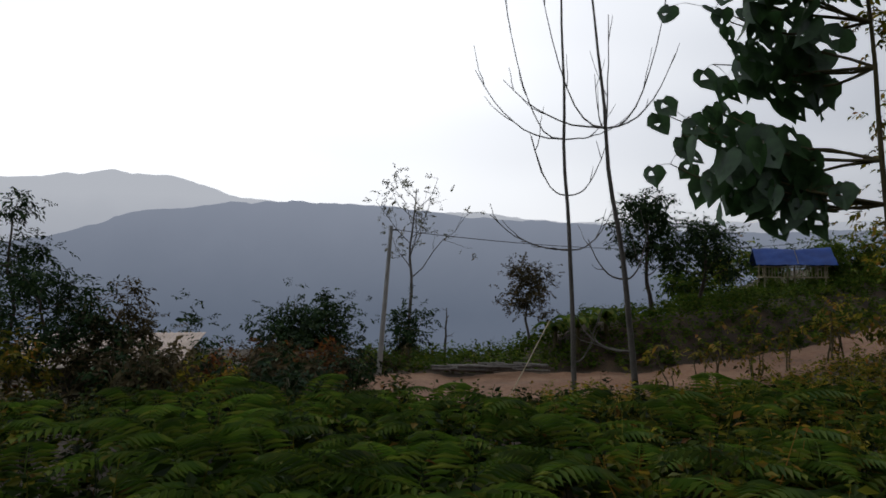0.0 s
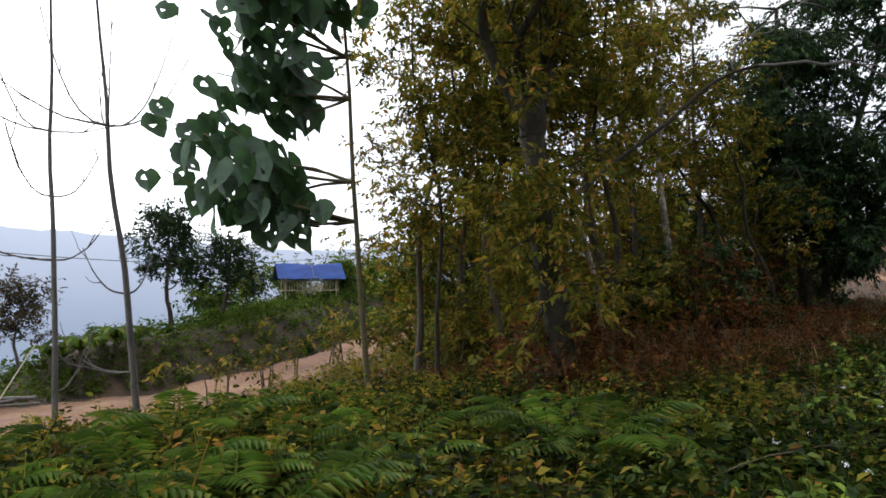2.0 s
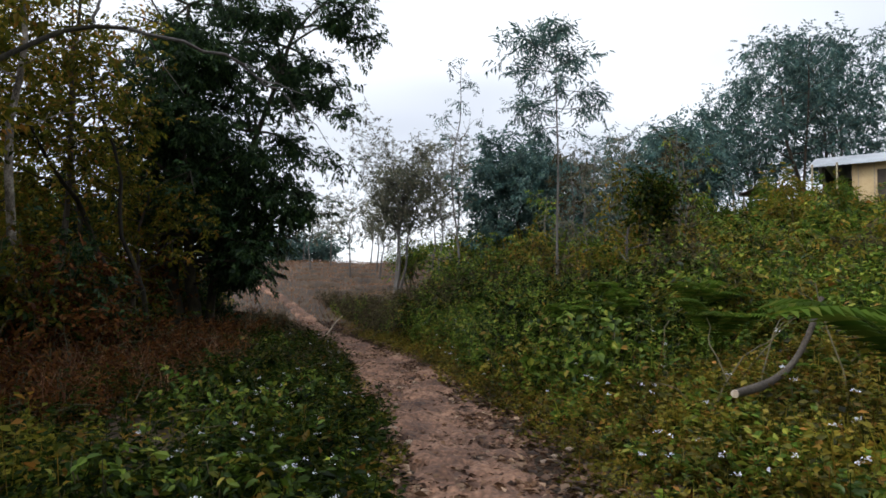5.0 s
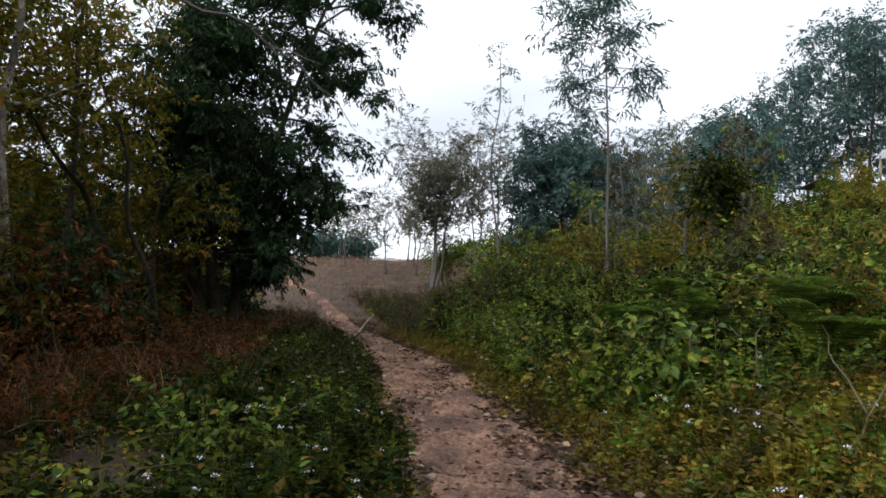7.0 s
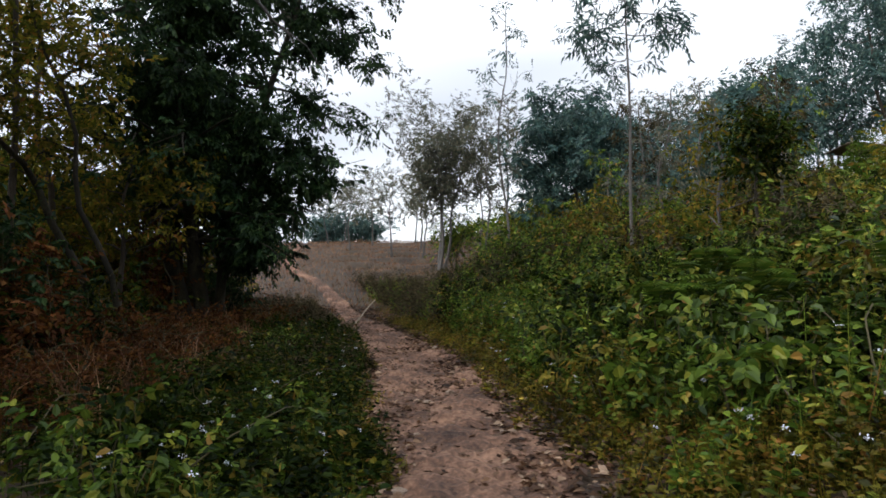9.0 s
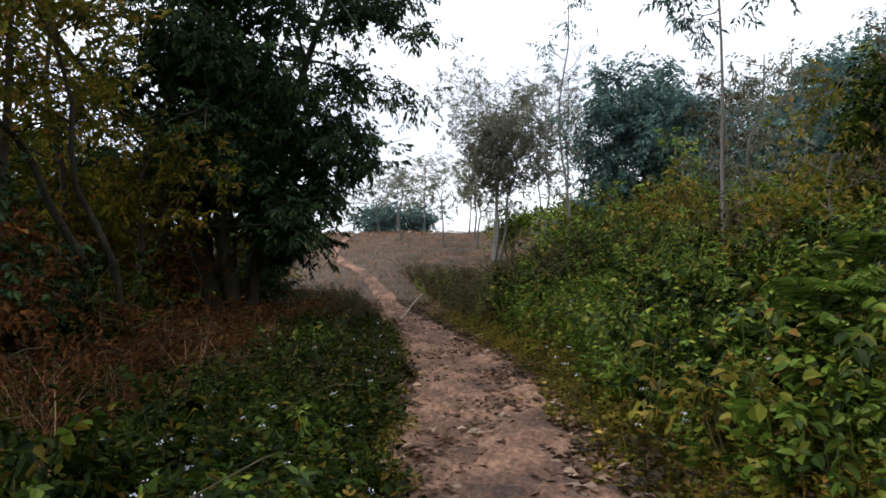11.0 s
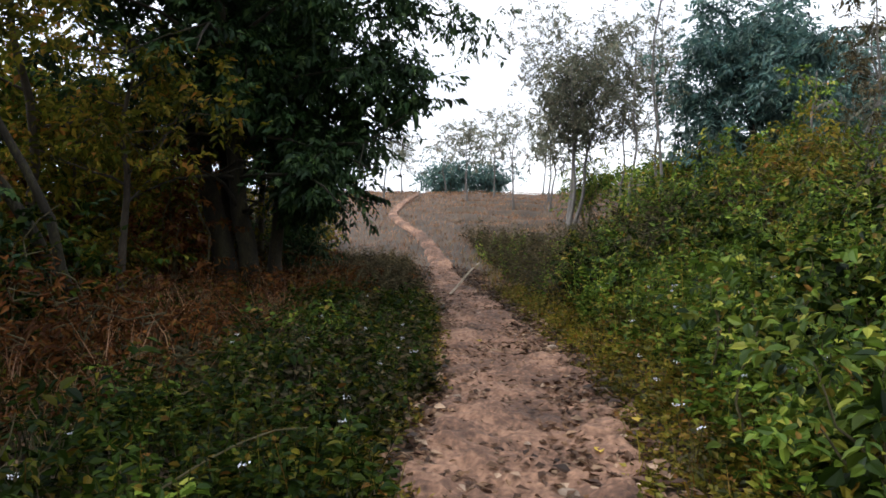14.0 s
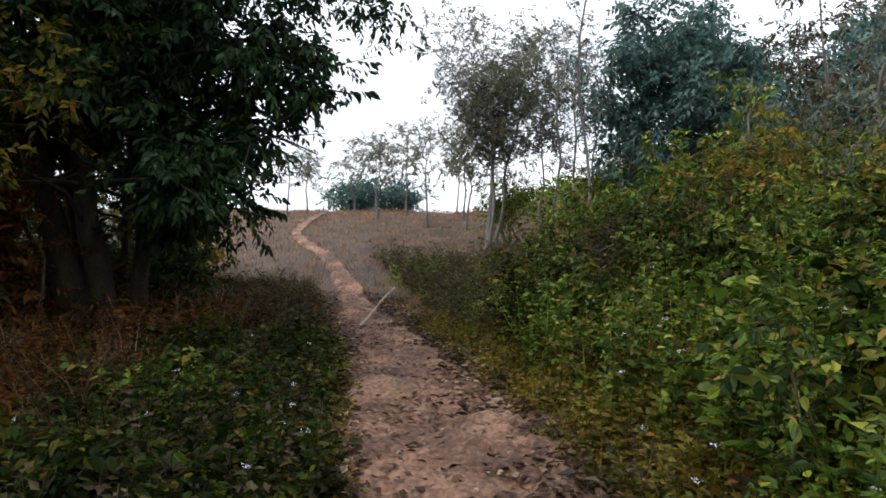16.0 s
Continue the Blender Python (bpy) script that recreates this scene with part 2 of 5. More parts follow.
# ridge colours carry the distance haze and glow by emission
HAZE_GLOW_NEAR = distance_mat("near_ridge_painted_haze", (0.26, 0.31, 0.41), (0.52, 0.57, 0.69), -30, 80)
HAZE_GLOW_FAR = distance_mat("far_ridge_painted_haze", (0.58, 0.62, 0.72), (1.0, 1.03, 1.1), -30, 120)


# ---------------------------------------------------------------- mesh helpers
rng = np.random.default_rng(11)


def unit(v):
    v = np.asarray(v, float)
    return v / np.maximum(np.linalg.norm(v, axis=-1, keepdims=True), 1e-9)


class Shape:
    """Collects vertices and faces, then makes one mesh."""

    def __init__(self):
        self.v, self.f, self.n = [], [], 0

    def add(self, verts, faces):
        verts, faces = np.asarray(verts, float).reshape(-1, 3), np.asarray(faces, np.int64)
        self.v.append(verts)
        self.f.append(faces + self.n)
        self.n += len(verts)

    def mesh(self, name, mat, smooth=True):
        me = bpy.data.meshes.new(name)
        v = np.concatenate(self.v)
        me.vertices.add(len(v))
        me.vertices.foreach_set("co", v.astype(np.float32).ravel())
        loops = np.concatenate([f.ravel() for f in self.f])
        sizes = np.concatenate([np.full(len(f), f.shape[1]) for f in self.f])
        me.loops.add(len(loops))
        me.loops.foreach_set("vertex_index", loops.astype(np.int32))
        me.polygons.add(len(sizes))
        me.polygons.foreach_set("loop_start", np.concatenate([[0], np.cumsum(sizes)[:-1]]).astype(np.int32))
        me.polygons.foreach_set("use_smooth", np.full(len(sizes), smooth))
        me.update(calc_edges=True)
        me.materials.append(mat)
        return me

    def tube(self, pts, radii, sides=7, cap=True):
        pts = np.asarray(pts, float)
        k = len(pts)
        radii = np.broadcast_to(np.asarray(radii, float), (k,))
        tan = unit(np.gradient(pts, axis=0))
        ref = np.where(np.abs(tan[:, 2:3]) > 0.9, [[1.0, 0, 0]], [[0, 0, 1.0]])
        a = unit(np.cross(tan, ref))
        for i in range(1, k):
            if a[i] @ a[i - 1] < 0:
                a[i] = -a[i]
        b = np.cross(tan, a)
        ang = np.arange(sides) * 2 * np.pi / sides
        ring = np.cos(ang)[None, :, None] * a[:, None] + np.sin(ang)[None, :, None] * b[:, None]
        v = pts[:, None] + ring * radii[:, None, None]
        i = np.arange(k - 1)[:, None] * sides
        j = np.arange(sides)[None]
        j2 = (j + 1) % sides
        self.add(v, np.stack([i + j, i + j2, i + sides + j2, i + sides + j], -1).reshape(-1, 4))
        if cap:
            for at, row in ((pts[0], v[0]), (pts[-1], v[-1])):
                self.add(np.vstack([at, row]), [(0, 1 + q, 1 + (q + 1) % sides) for q in range(sides)])

    def box(self, centre, size, turn=0.0, tilt=None):
        s = np.array([(x, y, z) for x in (-1, 1) for y in (-1, 1) for z in (-1, 1)], float) * np.asarray(size) / 2
        if tilt is not None:
            s = s @ np.array(Euler([radians(q) for q in tilt]).to_matrix()).T
        c, q = math.cos(turn), math.sin(turn)
        s = s @ np.array([[c, q, 0], [-q, c, 0], [0, 0, 1]])
        self.add(s + centre, [(0, 1, 3, 2), (4, 6, 7, 5), (0, 4, 5, 1), (2, 3, 7, 6), (0, 2, 6, 4), (1, 5, 7, 3)])

    def leaves(self, pos, way, length, width, kind="diamond", up=None):
        """One leaf of the kind at each place, its stalk end there, its tip along way."""
        tv, tf = LEAF[kind]
        n = len(pos)
        way = unit(way)
        if up is None:
            up = rng.normal(size=(n, 3)) * 0.55 + [0, 0, 1.0]
        side = unit(np.cross(way, up))
        nrm = np.cross(side, way)
        length, width = np.broadcast_to(length, (n,)), np.broadcast_to(width, (n,))
        v = (pos[:, None] + tv[None, :, 0:1] * (length[:, None] * way)[:, None]
             + tv[None, :, 1:2] * (width[:, None] * side)[:, None] + tv[None, :, 2:3] * (length[:, None] * nrm)[:, None])
        self.add(v, (tf[None] + (np.arange(n) * len(tv))[:, None, None]).reshape(-1, tf.shape[1]))


LEAF = {
    "diamond": (np.array([(0, 0, 0), (0.42, -0.5, 0.07), (1, 0, -0.12), (0.42, 0.5, 0.07)]), np.array([(0, 2, 1), (0, 3, 2)])),
    "oval": (np.array([(0, 0, 0), (0.28, -0.46, 0.07), (0.68, -0.36, 0.03), (1, 0, -0.16), (0.68, 0.36, 0.03), (0.28, 0.46, 0.07)]),
             np.array([(0, 2, 1), (0, 3, 2), (0, 4, 3), (0, 5, 4)])),
    "heart": (np.array([(0.02, 0, 0.0), (-0.13, -0.2, 0.03), (0.02, -0.45, 0.05), (0.3, -0.53, 0.05), (0.62, -0.36, 0.0), (0.85, -0.13, -0.08), (1.04, 0, -0.15),
                        (0.85, 0.13, -0.08), (0.62, 0.36, 0.0), (0.3, 0.53, 0.05), (0.02, 0.45, 0.05), (-0.13, 0.2, 0.03), (0.4, 0, -0.04)]),
              np.array([(12, (i + 1) % 12, i) for i in range(12)])),
    "blade": (np.array([(0, -0.5, 0), (0, 0.5, 0), (0.5, -0.36, -0.02), (0.5, 0.36, -0.02), (1, 0, -0.26)]),
              np.array([(0, 2, 1), (1, 2, 3), (2, 4, 3)])),
}


def part(name, data, parent, label=""):
    ob = new(name, data)
    ob.parent = parent
    return tagged(ob, label=label)


def thing(name, at, label, category, group="", kind=""):
    ob = new(name)
    ob.location = at
    ob.empty_display_size = 0.2
    return tagged(ob, label, category, group, kind)


def stuff(name, shape, mat, label, category, smooth=False):
    return tagged(new(name, shape.mesh(name, mat, smooth)), label, category, kind="stuff")


# ---------------------------------------------------------------- lie of the land
PATH_X = [-40, -8, 0, 4, 7.3, 11.2, 12.8, 15.6, 17.5, 20.7, 24, 28, 31, 33.5, 35.5, 40, 44, 50, 90, 400]
PATH_Y = [-2, -1.2, -0.75, -0.5, -0.12, 0.77, 1.35, 2.1, 2.85, 4.05, 5.75, 7.7, 9.35, 11.4, 12.6, 14.1, 15.3, 17.2, 30, 60]
PATH_Z = [-0.6, -0.1, 0.0, 0.0, 0.0, 0.0, 0.05, 0.13, 0.18, 0.24, 0.40, 0.95, 1.5, 1.98, 2.33, 3.05, 3.6, 4.3, 3.2, -20]
RISE_D = [-1, 0.6, 0.85, 1.25, 2.0, 4.0, 6.0, 9.0, 28, 60, 150, 500, 2000]
RISE_Z = [0, 0, 0.06, 0.28, 0.66, 1.22, 1.6, 2.0, 4.5, 12, 38, 60, 60]


def bend(x, xs, ys, r=1.0):
    return sum(np.interp(x + o * r, xs, ys) for o in (-1, -0.5, 0, 0.5, 1)) / 5


def step(a, b, x):
    t = np.clip((x - a) / (b - a), 0, 1)
    return t * t * (3 - 2 * t)


def waves(x, y, s, seed):
    """A cheap smooth unevenness, about -1 to 1."""
    r = np.random.default_rng(seed)
    out = 0
    for _ in range(6):
        a, p, k = r.uniform(0, 6.28), r.uniform(0, 6.28), r.uniform(0.6, 1.7) / s
        out = out + np.sin((x * np.cos(a) + y * np.sin(a)) * k * 6.28 + p)
    return out / 3.5


def beside(x, y):
    """Metres to the right of the path's middle (left: minus)."""
    return (bend(x, PATH_X, PATH_Y) - y) * np.where(x > 9, 0.93, 0.985)


def along_road(x, y):
    """Metres along the earth road and across it (away from the path: plus)."""
    dx, dy = x - 3.0, y - 17.4
    ex = np.where(dx < 0, 0.0, dx)
    mid = 0.02 * np.minimum(dx, 0) + 0.055 * np.minimum(ex, 9) * ex * 0.55 + np.where(ex > 9, (ex - 9) * 0.42, 0)
    return dx, dy - mid


def road_level(dx):
    return -1.42 + 0.02 * np.minimum(dx, 0) + 0.02 * np.clip(dx, 0, 4) + 0.105 * np.maximum(dx - 3, 0)


def land(x, y):
    x, y = np.asarray(x, float), np.asarray(y, float)
    d = beside(x, y)
    zc = bend(x, PATH_X, PATH_Z)
    right = zc + bend(d - np.interp(x, [21, 30, 38], [0, 4.2, 9.0]), RISE_D, RISE_Z, 0.25) + 0.10 * waves(x, y, 3.0, 3) * step(1, 3, d)
    dx, across = along_road(x, y)
    level = road_level(np.clip(dx, -30, 24))
    half = np.interp(dx, [-6, 2, 8, 20], [2.6, 2.4, 1.6, 1.3])
    verge = 1.25 * step(half, half + 2.8, across) * step(-1.5, 2.5, dx) - 0.42 * np.maximum(across - half - 4.5 - np.clip(x - 8, 0, 14) * 0.9, 0)
    verge = np.maximum(verge, -75)
    low = level + verge
    blend = step(-12.5, -2.4, across)
    left = zc * (1 - blend) + np.where(blend > 0, low, 0) * blend + 0.06 * waves(x, y, 2.4, 5) * step(-1.0, -2.5, d)
    z = np.where(d > 0, right, left)
    return z


def axis(lo, fine_lo, fine_hi, hi, fine):
    mid = list(np.arange(fine_lo, fine_hi + 1e-6, fine))
    out, s = [], fine
    q = fine_hi
    while q < hi:
        s *= 1.22
        q += s
        out.append(q)
    low, s, q = [], fine, fine_lo
    while q > lo:
        s *= 1.22
        q -= s
        low.append(q)
    return np.array(low[::-1] + mid + out)


def ground_sheet():
    xs, ys = axis(-1500, -6, 40, 1500, 0.28), axis(-1500, -9, 24, 1500, 0.28)
    X, Y = np.meshgrid(xs, ys, indexing="ij")
    Z = land(X, Y) + 0.02 * waves(X, Y, 0.7, 8)
    s = Shape()
    i = np.arange(len(xs) - 1)[:, None] * len(ys)
    j = np.arange(len(ys) - 1)[None]
    s.add(np.stack([X, Y, Z], -1), np.stack([i + j, i + len(ys) + j, i + len(ys) + j + 1, i + j + 1], -1).reshape(-1, 4))
    tagged(new("ground", s.mesh("ground", EARTH)), "dark leafy hillside earth under weeds and trees", "ground", kind="structure")


def path_strip():
    xs = np.concatenate([np.arange(-24, -3, 0.2), np.arange(-3, 46, 0.05)])
    us = np.linspace(-1, 1, 33)
    X, U = np.meshgrid(xs, us, indexing="ij")
    wide = np.interp(X, [-3, 6, 8.5, 12, 16, 21, 25, 30, 46], [0.43, 0.43, 0.55, 0.76, 0.8, 0.56, 0.36, 0.22, 0.16]) * (1 + 0.16 * waves(X, U * 0.3, 1.5, 21) + 0.1 * waves(X, U * 2, 0.35, 22))
    W = wide * 1.25 * U
    Y = bend(X, PATH_X, PATH_Y) - W
    lumps = 0.026 * waves(X, Y, 0.33, 31) + 0.02 * waves(X, Y, 0.15, 32) + 0.03 * waves(X, Y, 1.1, 33) + 0.03 * np.abs(waves(X, Y * 0.3, 0.34, 34))
    Z = land(X, Y) + 0.09 - 0.15 * step(0.66, 1.0, np.abs(U)) + lumps * step(1.0, 0.6, np.abs(U)) - 0.02
    s = Shape()
    i = np.arange(len(xs) - 1)[:, None] * len(us)
    j = np.arange(len(us) - 1)[None]
    s.add(np.stack([X, Y, Z], -1), np.stack([i + j, i + j + 1, i + len(us) + j + 1, i + len(us) + j], -1).reshape(-1, 4)[:, ::-1])
    tagged(new("path", s.mesh("path", SOIL)), "uneven trodden brown earth footpath strewn with leaves", "path", kind="structure")


def road_strip():
    dxs = np.arange(-12, 26, 0.12)
    us = np.linspace(-1, 1, 25)
    D, U = np.meshgrid(dxs, us, indexing="ij")
    half = np.interp(D, [-6, 2, 8, 20], [2.6, 2.4, 1.6, 1.3]) * (1 + 0.1 * waves(D, U, 2.0, 44))
    X = D + 3.0
    _, a0 = along_road(X, np.full_like(X, 17.4))
    Y = 17.4 - a0 + half * U * 1.1
    Z = land(X, Y) + 0.06 - 0.14 * step(0.8, 1.0, np.abs(U)) + 0.02 * waves(X, Y, 0.5, 45)
    s = Shape()
    i = np.arange(len(dxs) - 1)[:, None] * len(us)
    j = np.arange(len(us) - 1)[None]
    s.add(np.stack([X, Y, Z], -1), np.stack([i + j, i + len(us) + j, i + len(us) + j + 1, i + j + 1], -1).reshape(-1, 4))
    tagged(new("road", s.mesh("road", ROAD)), "bare reddish earth track climbing between verges", "road", kind="structure")


def ridge(name, dist, mat, heights, az0, az1, rough_h, seed, label):
    az = np.radians(np.linspace(az0, az1, 420))
    deg = np.degrees(az)
    top = np.interp(deg, [h[0] for h in heights], [h[1] for h in heights])
    r = np.random.default_rng(seed)
    top = top + rough_h * (np.interp(deg, np.linspace(az0, az1, 150), r.normal(size=150)) * 0.5 + np.interp(deg, np.linspace(az0, az1, 420), np.abs(r.normal(size=420))) * 0.45)
    rows = np.linspace(0, 1, 14)
    A, T = np.meshgrid(az, rows, indexing="ij")
    R = dist * (0.72 + 0.28 * T) + 14 * waves(A * 60, T * 3, 4.0, seed)
    Z = -130 + (dist * np.tan(np.radians(top))[:, None] + 130) * T
    s = Shape()
    i = np.arange(len(az) - 1)[:, None] * len(rows)
    j = np.arange(len(rows) - 1)[None]
    s.add(np.stack([R * np.sin(A), R * np.cos(A), Z], -1), np.stack([i + j, i + len(rows) + j, i + len(rows) + j + 1, i + j + 1], -1).reshape(-1, 4))
    tagged(new(name, s.mesh(name, mat)), label, "mountain", kind="structure")


ground_sheet()
path_strip()
road_strip()
ridge("backdrop_near_ridge", 620, HAZE_GLOW_NEAR, [(-80, 1), (-40, 1.4), (-30, 2.7), (-24, 4.9), (-16.6, 5.9), (-7, 6.2), (-3, 5.8), (4, 5.0), (12, 4.6), (22, 3.6), (40, 3.5), (90, 2)], -80, 90, 0.10, 5, "hazy blue wooded mountain ridge across the valley")
ridge("backdrop_far_ridge", 1000, HAZE_GLOW_FAR, [(-80, 4), (-40, 6.0), (-30, 7.2), (-25, 8.0), (-20, 7.6), (-16, 6.3), (-8, 5.6), (4, 5.4), (10, 4.6), (90, 3)], -80, 90, 0.10, 6, "pale misty higher ridge behind the nearer one")


# ---------------------------------------------------------------- trees
def bough(a, b, sag=0.0, rough=0.04, k=7):
    """A crooked line from a to b."""
    a, b = np.asarray(a, float), np.asarray(b, float)
    t = np.linspace(0, 1, k)[:, None]
    reach = np.linalg.norm(b - a)
    wander = rng.normal(size=(k, 3))
    if k >= 6:
        for _ in range(2):
            wander[1:-1] = (wander[:-2] + 2 * wander[1:-1] + wander[2:]) / 3
    p = a + (b - a) * t + wander * rough * reach * np.sin(np.pi * t)
    p[:, 2] += (sag * reach * np.sin(np.pi * t))[:, 0]
    return p


def on_land(x, y, sink=0.06):
    return np.array([x, y, float(land(x, y)) - sink])


def spray(shape, centres, count, spread, length, width, droop=0.3, kind="diamond", per=7):
    """Sprigs of alternate leaves in loose bunches round the centres."""
    centres = np.asarray(centres)
    n = max(count // per, 1)
    pick = rng.integers(0, len(centres), n)
    off = rng.normal(size=(n, 3)) * spread * rng.uniform(0.2, 1.1, len(centres))[pick][:, None]
    off[:, 2] *= 0.7
    axis_way = off + rng.normal(size=(n, 3)) * spread * 0.8
    axis_way[:, 2] -= droop * spread
    axis_way = unit(axis_way)
    size = rng.uniform(0.65, 1.3, n)
    f = (np.arange(per) + 0.5) / per
    pos = (centres[pick] + off)[:, None] + axis_way[:, None] * (f[None, :, None] * (length * per * 0.3 * size)[:, None, None])
    side = unit(np.cross(axis_way, rng.normal(size=(n, 3)) * 0.5 + [0, 0, 1.0]))
    sign = np.where(np.arange(per) % 2 == 0, 1.0, -1.0)
    way = axis_way[:, None] * 0.6 + side[:, None] * sign[None, :, None] * 0.85 + rng.normal(size=(n, per, 3)) * 0.25
    way[..., 2] -= droop
    leaf = (size[:, None] * rng.uniform(0.75, 1.15, (n, per))).ravel()
    shape.leaves(pos.reshape(-1, 3), way.reshape(-1, 3), length * leaf, width * leaf, kind)


def tree(name, label, x, y, height, radius, lean=(0, 0), first=0.35, limbs=9, reach=1.6, rise=0.6, bark=None, leaf=None, count=3000,
         length=0.12, width=0.06, spread=0.3, twigs=4, droop=0.3, stems=1, category="tree", group="", taper=0.25, kind="diamond", crook=0.02, flat=0.0, aim=None):
    """A tapered, crooked trunk with limbs, twigs and a crown of many separate leaves."""
    base = on_land(x, y)
    ob = thing(name, base, label, category, group)
    wood, ends = Shape(), []
    for s in range(stems):
        a = s * 2.4 + rng.uniform(0, 1)
        fan = 0.0 if stems == 1 else 0.16
        foot = np.array([math.cos(a), math.sin(a), 0]) * radius * (0 if stems == 1 else 1.1)
        top = np.array([lean[0] + math.cos(a) * fan * height, lean[1] + math.sin(a) * fan * height, height * (1 if s == 0 else rng.uniform(0.75, 0.98))])
        line = bough(foot, top, 0, crook, 12)
        r = radius * (1 if s == 0 else 0.75)
        rad = r * (1 - (1 - taper) * np.linspace(0, 1, 12))
        rad[0] *= 1.45
        rad[1] *= 1.08
        wood.tube(line, rad, 9)
        for q in range(limbs):
            f = first + (0.98 - first) * (q + rng.uniform(0, 0.8)) / limbs
            at = np.array([np.interp(f, np.linspace(0, 1, 12), line[:, c]) for c in range(3)])
            az = q * 2.399 + s + rng.uniform(-0.5, 0.5)
            out = reach * (1.0 - 0.55 * (f - first) / (1 - first)) * rng.uniform(0.7, 1.2)
            if flat:
                out = reach * (0.5 + flat * (f - first) / (1 - first)) * rng.uniform(0.7, 1.15)
            tip = at + [math.cos(az) * out, math.sin(az) * out, out * rise * rng.uniform(0.6, 1.3)]
            if aim is not None:
                tip[:2] += np.asarray(aim) * out
            limb = bough(at, tip, -0.06, 0.05, 6)
            lr = max(r * 0.42 * (1 - 0.6 * f), 0.012)
            wood.tube(limb, np.linspace(lr, 0.008, 6), 5, False)
            ends += [limb[-1], limb[-2], limb[3]]
            for w in range(twigs):
                st = limb[2 + w % 4]
                td = unit(unit(tip - at) + rng.normal(size=3) * 0.7) * out * rng.uniform(0.3, 0.6)
                tw = bough(st, st + td, 0, 0.06, 4)
                wood.tube(tw, np.linspace(max(lr * 0.4, 0.007), 0.004, 4), 4, False)
                ends += [tw[-1], tw[-2]]
    part("trunk", wood.mesh("trunk", bark or BARK_DARK), ob)
    if count:
        crown = Shape()
        spray(crown, ends, count, spread, length, width, droop, kind)
        part("crown", crown.mesh("crown", leaf or G_DARK, False), ob)
    return ob


def bush(name, label, x, y, height, wide, leaf, count, length=0.1, width=0.05, category="bush", stems=7, group="", kind="diamond"):
    """Several thin stems from one root and loose bunches of leaves on them."""
    ob = thing(name, on_land(x, y), label, category, group)
    wood, ends = Shape(), []
    for s in range(stems):
        a, o = rng.uniform(0, 6.28), rng.uniform(0.2, 1.0) * wide
        top = np.array([math.cos(a) * o, math.sin(a) * o, height * rng.uniform(0.55, 1.0) * (1 - 0.25 * (o / wide) ** 2)])
        line = bough((math.cos(a) * 0.08, math.sin(a) * 0.08, 0), top, 0.05, 0.06, 7)
        if category == "weed":
            stalk = Shape()
            stalk.tube(line, np.linspace(0.006 + 0.006 * height, 0.003, 7), 5, False)
            part("stem", stalk.mesh("stem", STALK), ob)
        else:
            wood.tube(line, np.linspace(0.012 + 0.008 * height, 0.005, 7), 5, False)
        for q in (3, 4, 5, 6):
            ends.append(line[q])
            e = line[q] + rng.normal(size=3) * 0.22 * wide
            twig = bough(line[q], e, 0, 0.08, 3)
            if category != "weed":
                wood.tube(twig, np.linspace(0.008, 0.004, 3), 4, False)
            ends.append(e)
    if category != "weed":
        part("stem", wood.mesh("stem", STALK), ob)
    s = Shape()
    spray(s, ends, count, 0.2 * wide + 0.1, length, width, 0.3, kind)
    part("foliage", s.mesh("foliage", leaf, False), ob)
    return ob


